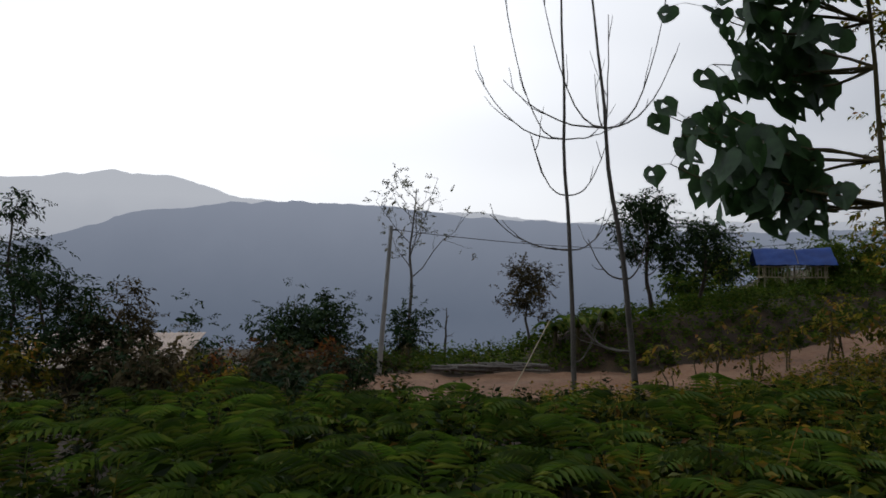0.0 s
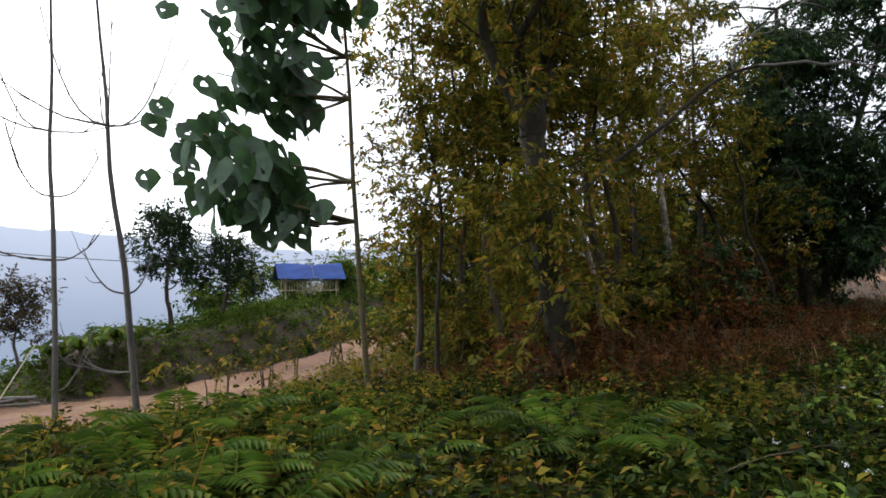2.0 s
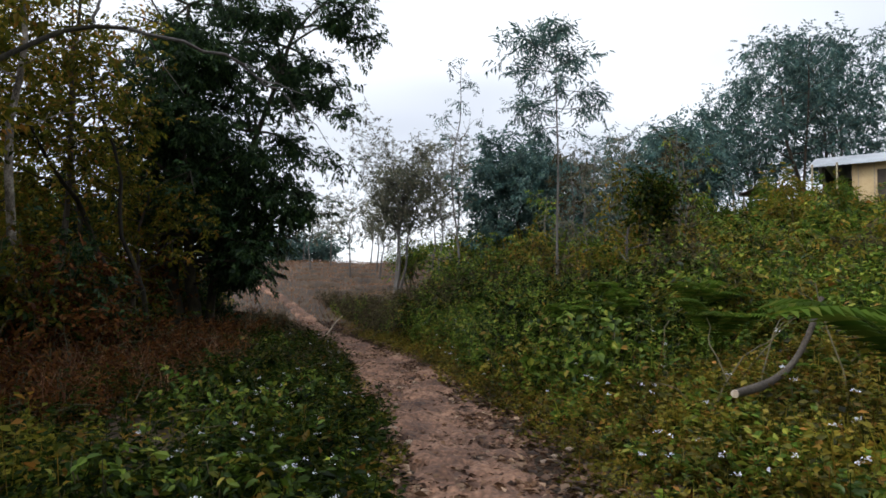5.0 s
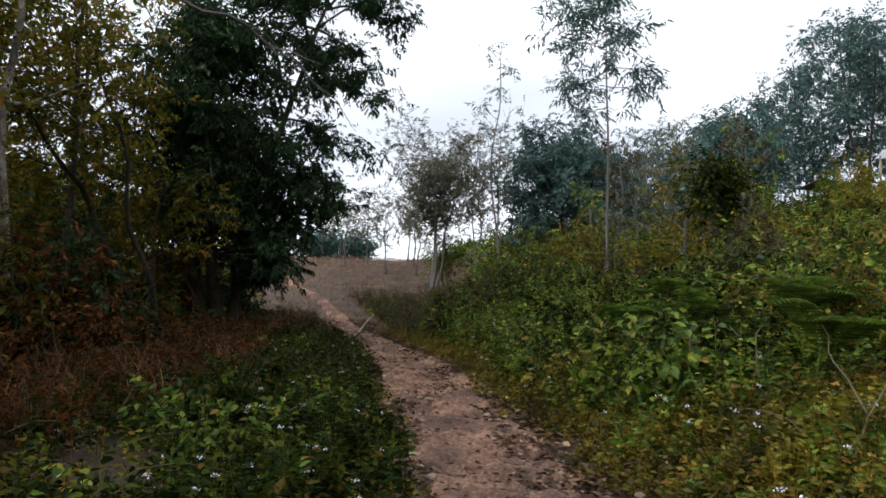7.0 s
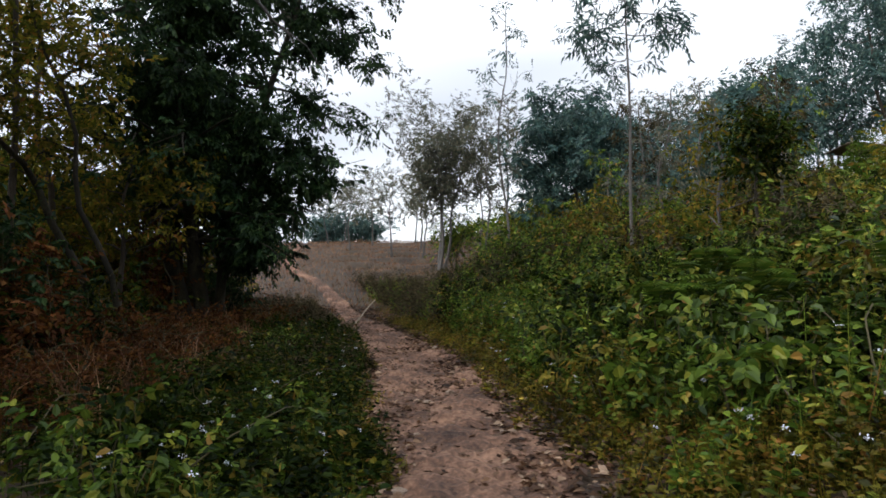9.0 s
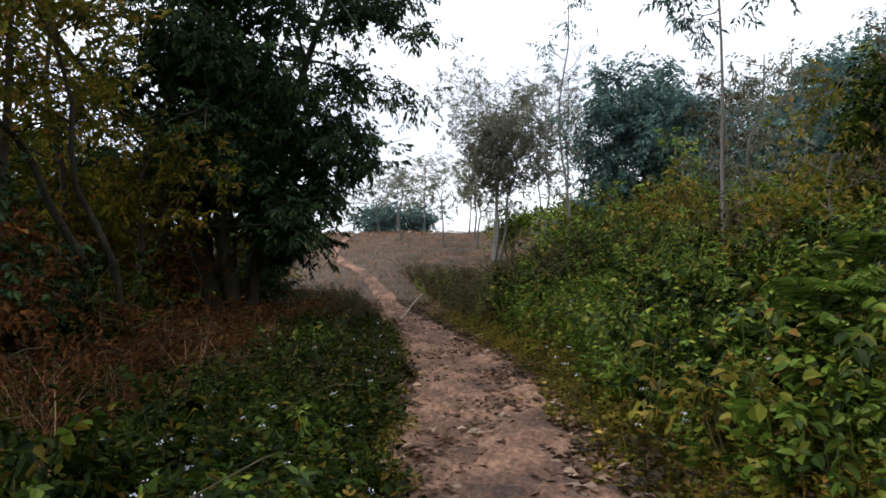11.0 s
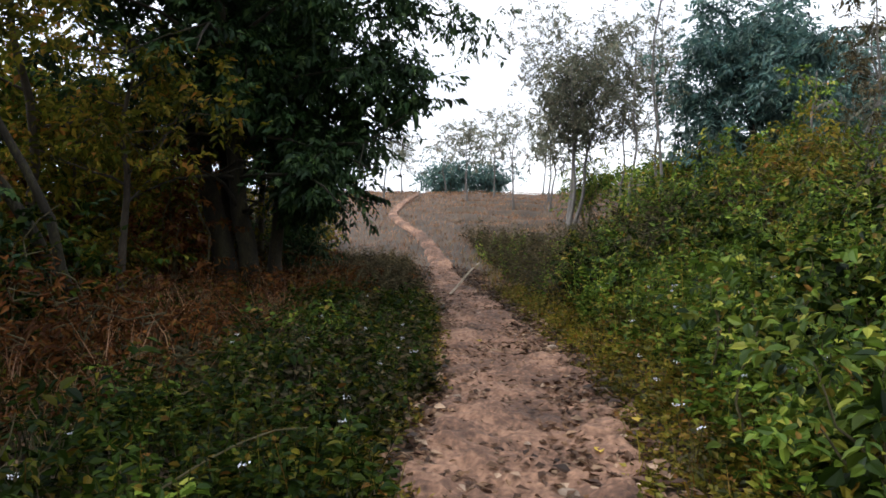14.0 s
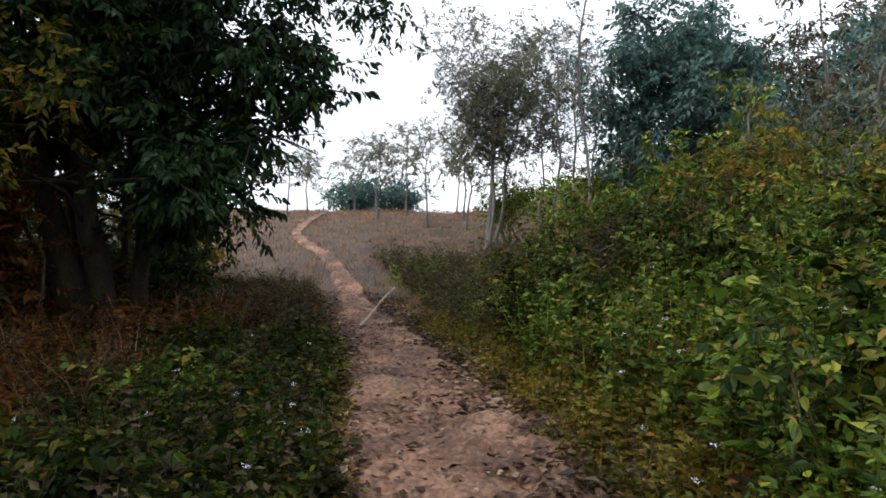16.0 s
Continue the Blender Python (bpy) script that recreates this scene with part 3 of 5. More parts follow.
# the wood beside the path
def forked_tree():
    base = on_land(6.97, 5.6)
    ob = thing("forked_tree", base, "mossy forked tree with a thick dark trunk", "tree")
    wood, ends = Shape(), []
    fork = np.array([-0.32, 0.34, 3.45])
    line = bough((0, 0, 0), fork, 0, 0.012, 12)
    rad = np.linspace(0.19, 0.15, 12)
    rad[0], rad[1] = 0.28, 0.21
    wood.tube(line, rad + rng.normal(size=12) * 0.008, 11)
    wood.tube(bough(fork, fork + [0.05, -0.05, 0.5], 0, 0, 4), [0.15, 0.19, 0.16, 0.1], 9)
    for tip, r in (((-1.3, 0.6, 3.2), 0.10), ((1.5, 0.2, 3.8), 0.12), ((0.3, 0.9, 4.6), 0.09), ((-0.4, -0.5, 3.9), 0.08)):
        limb = bough(fork + [0, 0, 0.2], fork + tip, -0.07, 0.05, 9)
        wood.tube(limb, np.linspace(r, 0.03, 9), 7, False)
        for q in range(3, 9):
            for _ in range(3):
                e = limb[q] + rng.normal(size=3) * [0.8, 0.8, 0.5]
                wood.tube(bough(limb[q], e, 0, 0.08, 4), np.linspace(0.022, 0.006, 4), 4, False)
                ends += [e, (e + limb[q]) / 2]
    # low twigs that carry leaves up the trunk
    for _ in range(30):
        q = rng.integers(4, 12)
        e = line[q] + rng.normal(size=3) * [0.75, 0.75, 0.4]
        wood.tube(bough(line[q], e, 0, 0.08, 4), np.linspace(0.014, 0.005, 4), 4, False)
        ends += [e, (e * 2 + line[q]) / 3]
    stem = part("trunk", wood.mesh("trunk", BARK_MOSS), ob, "mossy brown forked trunk")
    # the long bough that arches over the path's side
    long_bough = Shape()
    def along(spine, k, jitter):
        spine = np.array(spine)
        t = np.linspace(0, len(spine) - 1, k)
        fine = np.stack([bend(t, np.arange(len(spine)), spine[:, c], 0.35) for c in range(3)], -1)
        fine[1:-1] += rng.normal(size=(k - 2, 3)) * jitter
        return fine

    lower = along([(-0.1, 0.1, 2.45), (1.0, 0.35, 3.1), (2.2, -0.1, 4.0), (3.3, -0.65, 4.95), (4.6, -1.6, 4.95), (5.4, -2.2, 4.7), (6.1, -2.5, 4.3)], 26, 0.03)
    upper = along([lower[12], (3.2, -0.6, 5.2), (4.5, -1.3, 6.1), (5.8, -1.7, 6.7)], 14, 0.03)
    low_part = Shape()
    low_part.tube(lower[:14], np.linspace(0.042, 0.026, 14), 7)
    part("bough", low_part.mesh("bough", BARK_MOSS), stem, "dark mossy rising bough")
    long_bough.tube(lower[13:], np.linspace(0.026, 0.010, 13), 6)
    long_bough.tube(upper, np.linspace(0.022, 0.009, 14), 6)
    for line_, picks in ((lower, (14, 17, 19, 21, 23)), (upper, (5, 8, 11))):
        for q in picks:
            e = line_[q] + [rng.uniform(0.4, 1.1), rng.uniform(-0.6, 0.1), rng.uniform(-0.6, 0.4)]
            long_bough.tube(bough(line_[q], e, 0.05, 0.07, 5), np.linspace(0.014, 0.005, 5), 4, False)
    part("branch", long_bough.mesh("branch", BARK_GREY), stem, "long grey bare arching branch")
    crown = Shape()
    spray(crown, ends, 13000, 0.3, 0.115, 0.06, 0.35)
    part("crown", crown.mesh("crown", G_OLIVE, False), ob)


def big_dark_tree():
    base = on_land(20.0, 8.2)
    ob = thing("dark_tree", base, "broad dark evergreen tree with low hanging leaves", "tree")
    wood, ends = Shape(), []
    trunks = [([(-0.1, 0.15, 0), (-0.25, 0.5, 1.6), (-0.55, 1.0, 3.5), (-1.2, 1.6, 4.5), (-1.9, 2.3, 5.3), (-2.3, 2.9, 6.6)], 0.21),
              ([(0.0, -0.15, 0), (-0.3, 0.0, 2.0), (-0.75, 0.15, 4.4), (-0.7, 0.3, 9.6)], 0.19),
              ([(0.5, -0.2, 0), (0.6, -0.3, 3.0), (1.3, -1.2, 6.5), (1.9, -1.9, 9.8)], 0.13),
              ([(0.3, 0.5, 0), (0.1, 0.9, 4.0), (-0.4, 1.5, 8.0)], 0.11)]
    for spine, r in trunks:
        spine = np.array(spine)
        t = np.linspace(0, len(spine) - 1, 12)
        line = np.stack([bend(t, np.arange(len(spine)), spine[:, c], 0.3) for c in range(3)], -1) + rng.normal(size=(12, 3)) * 0.02
        rad = np.linspace(r, 0.05, 12)
        rad[0] *= 1.4
        wood.tube(line, rad, 9)
        for q in range(3, 12):
            for _ in range(4):
                az, out = rng.uniform(0, 6.28), rng.uniform(0.9, 3.0)
                tip = line[q] + [math.cos(az) * out, math.sin(az) * out, out * rng.uniform(-0.25, 0.55)]
                limb = bough(line[q], tip, 0.08, 0.05, 6)
                wood.tube(limb, np.linspace(0.045, 0.008, 6), 5, False)
                ends += [limb[-1], limb[-2], limb[3]]
                for _ in range(2):
                    e = limb[4] + rng.normal(size=3) * [0.5, 0.5, 0.35]
                    wood.tube(bough(limb[3], e, 0, 0.05, 4), np.linspace(0.015, 0.004, 4), 4, False)
                    ends.append(e)
    ends = np.array(ends)
    out = np.hypot(ends[:, 0], ends[:, 1])
    side = 0.57 * ends[:, 0] - 0.82 * ends[:, 1]
    ends = ends[((ends[:, 2] > 3.3) & ((ends[:, 2] > 0.8 + 0.95 * out) | (ends[:, 0] < 0.3))) | ((side > 0.6) & (out < 2.2) & (ends[:, 2] > 1.5))]
    # the far side of the crown is open, with sky between its boughs
    away = 0.82 * ends[:, 1] - 0.57 * ends[:, 0]
    ends = ends[(away < 1.4) | ((away < 3.4) & (rng.uniform(size=len(ends)) < 0.2))]
    near = -0.82 * ends[:, 0] - 0.57 * ends[:, 1]
    ends = ends[(near < 0.9) | (ends[:, 2] > 5.0) | (rng.uniform(size=len(ends)) < 0.4)]
    part("trunk", wood.mesh("trunk", BARK_MOSS), ob, "dark forked trunks from one root")
    crown = Shape()
    spray(crown, ends, 74000, 0.32, 0.14, 0.068, 0.6)
    low = ends[(ends[:, 2] < 4.0)]
    spray(crown, low, 8000, 0.3, 0.16, 0.08, 0.8, "oval")
    part("crown", crown.mesh("crown", G_DARK, False), ob)


def heart_leaf_tree():
    base = on_land(5.46, 8.0)
    ob = thing("heart_leaf_tree", base, "slender tree with large dark heart-shaped leaves full of holes", "tree")
    wood = Shape()
    line = bough((0, 0, 0), (-0.35, 0.25, 6.4), 0, 0.006, 12)
    wood.tube(line, np.linspace(0.048, 0.02, 12), 8)
    spots = []
    for k in range(28):
        if k < 10:
            q, az, reach = 5 + k % 2, math.radians(rng.uniform(118, 150)), rng.uniform(1.5, 3.4)
            tip = line[q] + [math.cos(az) * reach, math.sin(az) * reach, reach * rng.uniform(0.22, 0.5)]
        else:
            q, az, reach = 8 + k % 4, math.radians(rng.uniform(105, 195)), rng.uniform(0.7, 2.5)
            tip = line[q] + [math.cos(az) * reach, math.sin(az) * reach, reach * rng.uniform(0.2, 0.7)]
        limb = bough(line[q], tip, -0.07, 0.03, 8)
        wood.tube(limb, np.linspace(0.025, 0.009, 8), 6, False)
        for i in range(3, 8):
            for _ in range(2):
                spots.append((limb[i], limb[i] + rng.normal(size=3) * [0.2, 0.2, 0.18]))
    for _ in range(12):
        spots.append((line[-1], line[-1] + rng.normal(size=3) * [0.4, 0.4, 0.3]))
    leaf_data = []
    for v in range(4):
        tv, tf = LEAF["heart"]
        v3 = tv * [1, 1, 1.0 + 0.5 * v]
        outline = v3[:12].copy()
        outline[:, :2] *= 1 + rng.normal(size=(12, 1)) * 0.05
        s = Shape()
        mid = (outline + v3[12]) / 2
        mid[:, 2] += 0.02
        # an inner ring lets insect holes stay open between the veins
        holes = set(rng.integers(0, 12, 1 + v % 2))
        ring = np.vstack([outline, mid, v3[12:13]])
        tris = []
        for i in range(12):
            j = (i + 1) % 12
            tris += [(i, 12 + i, j), (j, 12 + i, 12 + j)]
            if i not in holes:
                tris.append((12 + i, 24, 12 + j))
        s.add(ring, tris)
        leaf_data.append(s.mesh("leaf", G_HEART))
    for stalk, at in spots:
        wood.tube(bough(stalk, at, 0.1, 0.02, 4), [0.006, 0.005, 0.004, 0.004], 4, False)
        o = part("leaf", leaf_data[int(rng.integers(0, 4))], ob)
        size = rng.uniform(0.30, 0.50)
        # each blade hangs tip down from its stalk
        down = Vector((rng.normal() * 0.35, rng.normal() * 0.35, -1.0)).normalized()
        face = Vector((rng.normal() * 0.6, rng.normal() * 0.6 - 0.8, 0.25))
        side = down.cross(face).normalized()
        m = Matrix((down, side, down.cross(side))).transposed().to_4x4()
        o.matrix_basis = Matrix.Translation(at) @ m @ Matrix.Diagonal((size, size * 0.95, size, 1))
    part("trunk", wood.mesh("trunk", STALK), ob)


def bare_tree(x, y, height, radius, lean, whorls, label):
    """A leafless sapling: a straight pole with whorls of long shoots that curve upward."""
    ob = thing("bare_tree", on_land(x, y), label, "tree", "bare young trees")
    wood = Shape()
    line = bough((0, 0, 0), (lean[0], lean[1], height), 0, 0.004, 16)
    rad = np.linspace(radius, 0.018, 16)
    rad[0] *= 1.5
    wood.tube(line, rad, 8)
    for z, shoots in whorls:
        at = np.array([np.interp(z, line[:, 2], line[:, c]) for c in range(2)] + [z])
        for az, out, up in shoots:
            a = math.radians(az)
            k = np.linspace(0, 1, 9)[:, None]
            tip = np.array([math.cos(a) * out, math.sin(a) * out, 0])
            p = at + tip * (k ** 0.8) + np.array([0, 0, up]) * k ** 2.0 + rng.normal(size=(9, 3)) * 0.006
            wood.tube(p, np.linspace(radius * 0.3, 0.008, 9), 5, False)
            for q in (4, 7):
                e = p[q] + unit(p[q + 1] - p[q]) * rng.uniform(0.2, 0.6) + rng.normal(size=3) * 0.18 + [0, 0, 0.2]
                wood.tube(bough(p[q], e, -0.1, 0.02, 5), np.linspace(0.012, 0.005, 5), 4, False)
    part("trunk", wood.mesh("trunk", BARK_GREY), ob)


forked_tree()
big_dark_tree()
heart_leaf_tree()
bare_tree(4.08, 14.58, 10.0, 0.08, (-1.15, -0.3, 0), [
    (2.9, ((10, 0.6, 1.3), (170, 0.8, 0.9))),
    (6.25, ((5, 1.5, 3.4), (178, 1.5, 3.6), (185, 2.3, 1.0), (-10, 1.5, 1.6), (90, 1.0, 1.5), (260, 0.9, 2.2))),
    (1.3, ((180, 0.9, 0.2), (160, 1.1, 0.45)))], "tall leafless sapling with a slender grey trunk")
bare_tree(2.36, 13.04, 9.2, 0.055, (-0.25, 0.1, 0), [
    (3.35, ((180, 1.6, 0.7), (0, 0.9, 0.9), (200, 1.1, 0.2))),
    (4.45, ((175, 0.7, 1.2), (5, 0.8, 1.0))),
    (5.6, ((180, 1.8, 1.4), (0, 0.9, 0.2), (170, 1.2, 3.0))),
    (1.1, ((20, 0.6, 1.0),))], "thin leafless sapling with upturned bare shoots")

WOOD_LABEL = "thin tree of the dim wood with sparse olive leaves"
tree("pale_tree", "thin pale-barked tree leaning at the wood's edge", 10.85, 7.95, 7.5, 0.055, (-1.2, 0.5), 0.5, 7, 0.9, 0.7, BARK_PALE, G_OLIVE, 3500, 0.11, 0.055, 0.35)
tree("pale_tree", "slim pale-barked tree with patchy bark", 12.75, 7.85, 9.0, 0.09, (0.3, 0.4), 0.45, 9, 1.1, 0.6, BARK_PALE, G_OLIVE, 4500, 0.11, 0.055, 0.35)
tree("wood_tree", "dark straight tree with small leaves in the wood", 12.0, 8.4, 8.5, 0.12, (-1.3, 0.3), 0.5, 9, 1.2, 0.6, BARK_DARK, G_OLIVE, 5000, 0.11, 0.055, 0.4)
tree("leaning_tree", "dead-looking dark trunk leaning hard to one side", 16.3, 7.45, 4.6, 0.085, (-3.4, 0.6), 0.6, 4, 0.8, 0.5, BARK_MOSS, G_OLIVE, 900, 0.11, 0.055, 0.3)
tree("leaning_tree", "dark leaning trunk with small leaves", 15.4, 6.6, 5.6, 0.06, (-1.4, 1.0), 0.5, 5, 0.9, 0.5, BARK_MOSS, G_OLIVE, 1800, 0.11, 0.055, 0.3)
wood_spots = [(8.6, 8.6), (9.4, 6.9), (7.9, 10.2), (9.9, 10.4), (11.6, 10.0), (13.6, 9.4), (14.3, 8.2), (15.2, 10.0), (16.8, 9.6), (17.6, 8.6), (7.7, 9.3), (8.9, 9.6), (13.0, 11.6), (16.0, 12.0), (18.8, 11.2), (20.6, 10.4), (10.8, 12.4), (21.8, 9.2), (8.2, 7.4)]
for i, (x, y) in enumerate(wood_spots):
    tree("wood_tree", WOOD_LABEL, x, y, rng.uniform(6.8, 9.2) if x < 17.2 else rng.uniform(3.4, 4.4), rng.uniform(0.04, 0.09), (rng.normal() * 0.6, rng.normal() * 0.4), 0.3 + 0.12 * (y < 8.8), 10, 1.25, 0.5,
         (BARK_DARK, BARK_MOSS, BARK_DARK)[i % 3], G_OLIVE, 5000 if x < 17.2 else 3600, 0.12, 0.06, 0.36, group="trees of the wood")
for i in range(13):
    x, y = 11.0 + i * 1.0 + rng.normal() * 0.4, rng.uniform(12.2, 14.4) + max(0, i - 6) * 0.15
    tree("wood_tree", "dense low tree closing the back of the wood", x, y, rng.uniform(3.2, 4.6), 0.06, (0, 0), 0.1, 14, 1.4, 0.35, BARK_DARK, (G_OLIVE, G_WEED)[i % 2], 4200, 0.17, 0.085, 0.42, group="trees at the back of the wood")
for i in range(26):
    x, y = rng.uniform(8.4, 21.0), rng.uniform(8.6, 12.0)
    bush("understory_bush", "thin straggling bush of the wood's undergrowth", x, y, rng.uniform(1.4, 3.4), rng.uniform(0.5, 1.0), (G_OLIVE, G_OLIVE, G_RUSSET)[i % 3], 1200, 0.11, 0.055, group="undergrowth bushes of the wood")
for i in range(34):
    x = rng.uniform(6.6, 20.5)
    y = rng.uniform(4.9, 7.4) + max(0, (x - 12) * 0.12)
    bush("dry_brush", "dry russet brush on the floor of the wood", x, y, rng.uniform(0.5, 1.2), rng.uniform(0.4, 0.8), G_RUSSET, 600, 0.11, 0.035, group="dry brush in the wood")
for i in range(20):
    x = rng.uniform(11.5, 19.0)
    y = float(bend(x, PATH_X, PATH_Y)) + rng.uniform(5.2, 8.2)
    bush("edge_sapling", "dim leafy sapling at the shady edge of the wood", x, y, rng.uniform(1.3, 2.9), rng.uniform(0.5, 0.9), (G_OLIVE, G_DARK, G_SHADED, G_RUSSET)[i % 4], 1500, 0.11, 0.06, group="saplings at the wood's edge")
tree("wood_tree", "leafy tree behind the big dark tree", 23.5, 10.6, 6.5, 0.09, (0, 0), 0.2, 12, 1.6, 0.4, BARK_DARK, G_DARK, 9000, 0.13, 0.06, 0.4)
tree("wood_tree", "small drooping tree past the dark tree", 27.5, 12.0, 4.6, 0.06, (0.2, 0), 0.3, 9, 1.5, 0.3, BARK_GREY, G_DARK, 2600, 0.13, 0.06, 0.3)

# the rise at the path's end and the bank
tree("umbrella_tree", "flat-crowned grey-green tree on the brown rise", 32.6, 4.7, 6.4, 0.09, (0.3, 0), 0.52, 16, 1.8, 0.7, BARK_GREY, G_GREY, 26000, 0.12, 0.055, 0.3, 4, 0.1, 3, flat=0.9)
bush("light_shrub", "light green leafy shrub under the flat-crowned tree", 33.4, 4.2, 3.2, 0.85, G_WEED, 3600, 0.11, 0.05)
tree("slender_tree", "slender tree with a thin wispy crown", 28.4, 1.72, 9.3, 0.045, (-0.1, 0), 0.45, 7, 0.9, 0.9, BARK_GREY, G_BLUE, 620, 0.14, 0.055, 0.16, group="slender trees on the rise")
tree("slender_tree", "slender tree with small grey leaves up its stem", 37.6, 2.3, 7.4, 0.06, (0.1, 0), 0.3, 12, 0.8, 0.9, BARK_GREY, G_GREY, 1500, 0.13, 0.055, 0.22, group="slender trees on the rise")
tree("slender_tree", "slender tree with a thin wispy crown", 30.5, 2.6, 5.6, 0.05, (-0.3, 0), 0.4, 7, 0.9, 0.9, BARK_GREY, G_GREY, 600, 0.12, 0.05, 0.25, group="slender trees on the rise")
tree("tall_tree", "tall slim tree with feathery tiers of blue-green leaves", 18.64, -1.35, 7.1, 0.036, (0.1, 0.1), 0.62, 14, 1.35, 0.16, BARK_GREY, G_BLUE, 3300, 0.17, 0.042, 0.08, 3, 0.4, crook=0.004)
tree("broad_tree", "broad leafy tree with bluish green leaves on the bank", 31.8, -0.9, 5.6, 0.10, (0, 0), 0.12, 16, 2.2, 0.5, BARK_DARK, G_BLUE, 21000, 0.2, 0.09, 0.36, 4, 0.4, 2)
tree("broad_tree", "broad leafy tree on the bank", 36.0, -3.2, 5.0, 0.10, (0, 0), 0.12, 12, 1.9, 0.5, BARK_DARK, G_BLUE, 9000, 0.2, 0.09, 0.36, 4, 0.4, 2)
tree("vine_tree", "small tree hung with a dark round mass of leaves", 17.6, -3.3, 2.7, 0.04, (0, 0), 0.6, 9, 0.55, 0.4, BARK_DARK, G_SHADED, 3000, 0.10, 0.055, 0.2, 3, 0.3)
for x, y, h, mat in ((22.6, -2.5, 4.2, G_GREY), (24.4, -2.2, 4.6, G_BROWN), (26.4, -1.4, 3.4, G_WEED), (21.2, -4.8, 4.4, G_BROWN), (26.8, -4.2, 5.0, G_GREY), (23.6, -5.6, 4.6, G_WEED), (19.6, -3.2, 3.3, G_OLIVE), (29.0, -3.0, 4.8, G_BROWN)):
    tree("scrub_tree", "thin scrubby tree tangled with dry brown vines", x, y, h, 0.045, (rng.normal() * 0.3, rng.normal() * 0.2), 0.22, 12, 0.9, 0.5, BARK_GREY, mat, 1000, 0.12, 0.055, 0.2, 4, 0.5, group="scrub trees on the bank")
for i, (x, y, h) in enumerate([(48.0, 14.9, 4.0), (49.3, 14.1, 4.2), (41, 11.2, 4.0), (45, 11.0, 4.6), (38.5, 8.2, 4.2), (42, 7.4, 4.8), (37.5, 6.4, 3.6), (47.5, 17.6, 3.4), (43, 16.6, 3.2), (48, 9, 5), (36, 3.4, 5.0), (39, 1.6, 5.6)]):
    tree("crest_tree", "small thin tree on the crest against the sky", x, y, h, 0.05, (rng.normal() * 0.25, 0), 0.45, 8, 1.0, 0.6, BARK_GREY, G_GREY, 900, 0.17, 0.075, 0.26, 3, 0.2, group="small trees on the crest")
for i, (x, y) in enumerate([(55.6, 17.5), (58.3, 15.6)]):
    bush("crest_bush", "dense round bush beyond the crest", x, y, 2.9 + 0.3 * i, 2.3, G_BLUE, 5000, 0.26, 0.12, stems=16, group="bushes beyond the crest")
for i, (x, y, h, r, c) in enumerate([(40, -9.5, 5.6, 2.6, 9000), (44, -11.5, 6.0, 2.6, 8000), (36, -7.0, 3.8, 1.7, 5000), (49, -20, 13, 3.6, 14000), (52, -15, 8, 3.2, 8000), (53, -24, 12, 4, 12000), (58, -20, 13, 4, 9000), (47, -27, 12, 4, 9000), (60, -10, 9, 3.5, 7000), (64, -30, 16, 5, 9000)]):
    tree("hill_tree", "bluish leafy tree on the upper hillside", x, y, h, 0.14, (0, 0), 0.18, 14, r, 0.4, BARK_DARK, G_BLUE, c * 3 // 4, 0.3, 0.13, 0.5, 4, 0.35, 2, group="trees on the upper hillside")
for i in range(30):
    x, d = rng.uniform(8.5, 19), rng.uniform(4.0, 8.0)
    bush("bank_shrub", "low leafy shrub rising above the bank weeds", x, float(bend(x, PATH_X, PATH_Y)) - d / 0.93, rng.uniform(0.8, 1.5), rng.uniform(0.45, 0.8), (G_OLIVE, G_WEED, G_LOW, G_SHADED, G_BROWN)[i % 5], 800, 0.10, 0.05, group="shrubs on the bank")
for i in range(22):
    x, d = rng.uniform(13, 30), rng.uniform(7.5, 13.0)
    bush("bank_shrub", "tall straggling shrub along the top of the bank", x, float(bend(x, PATH_X, PATH_Y)) - d / 0.93, rng.uniform(1.3, 2.2), rng.uniform(0.6, 1.0), (G_OLIVE, G_WEED, G_BLUE, G_BROWN, G_WEED)[i % 5], 1300, 0.15, 0.075, group="shrubs on the bank")
for i in range(30):
    x, d = rng.uniform(17, 36), rng.uniform(4.6, 9.0)
    y = float(bend(x, PATH_X, PATH_Y)) - d / 0.93 - (4 if x > 27 else 0)
    bush("bank_shrub", "straggling yellow-green shrub on the bank", x, y, rng.uniform(1.0, 1.8) + 0.5 * (x > 22), rng.uniform(0.6, 1.1), (G_OLIVE, G_WEED, G_LOW, G_WEED)[i % 4], 1500, 0.12, 0.055, group="shrubs on the bank")
for i in range(16):
    x, d = rng.uniform(19.0, 29), rng.uniform(1.7, 4.2)
    y = float(bend(x, PATH_X, PATH_Y)) - d / 0.93 - (x - 19) * 0.28
    bush("dusty_bush", "low dusty brown-green bush beside the path", x, y, rng.uniform(0.7, 1.3), rng.uniform(0.6, 1.0), (G_BROWN, G_BROWN, G_SHADED)[i % 3], 1300, 0.09, 0.04, group="dusty bushes beside the path")
for i in range(10):
    x, y = rng.uniform(24, 38), rng.uniform(-16, -6)
    bush("hill_shrub", "tall shrub on the hillside below the house", x, y, rng.uniform(1.6, 2.8), rng.uniform(0.9, 1.6), (G_WEED, G_OLIVE, G_FERN)[i % 3], 2200, 0.16, 0.07, group="shrubs below the house")

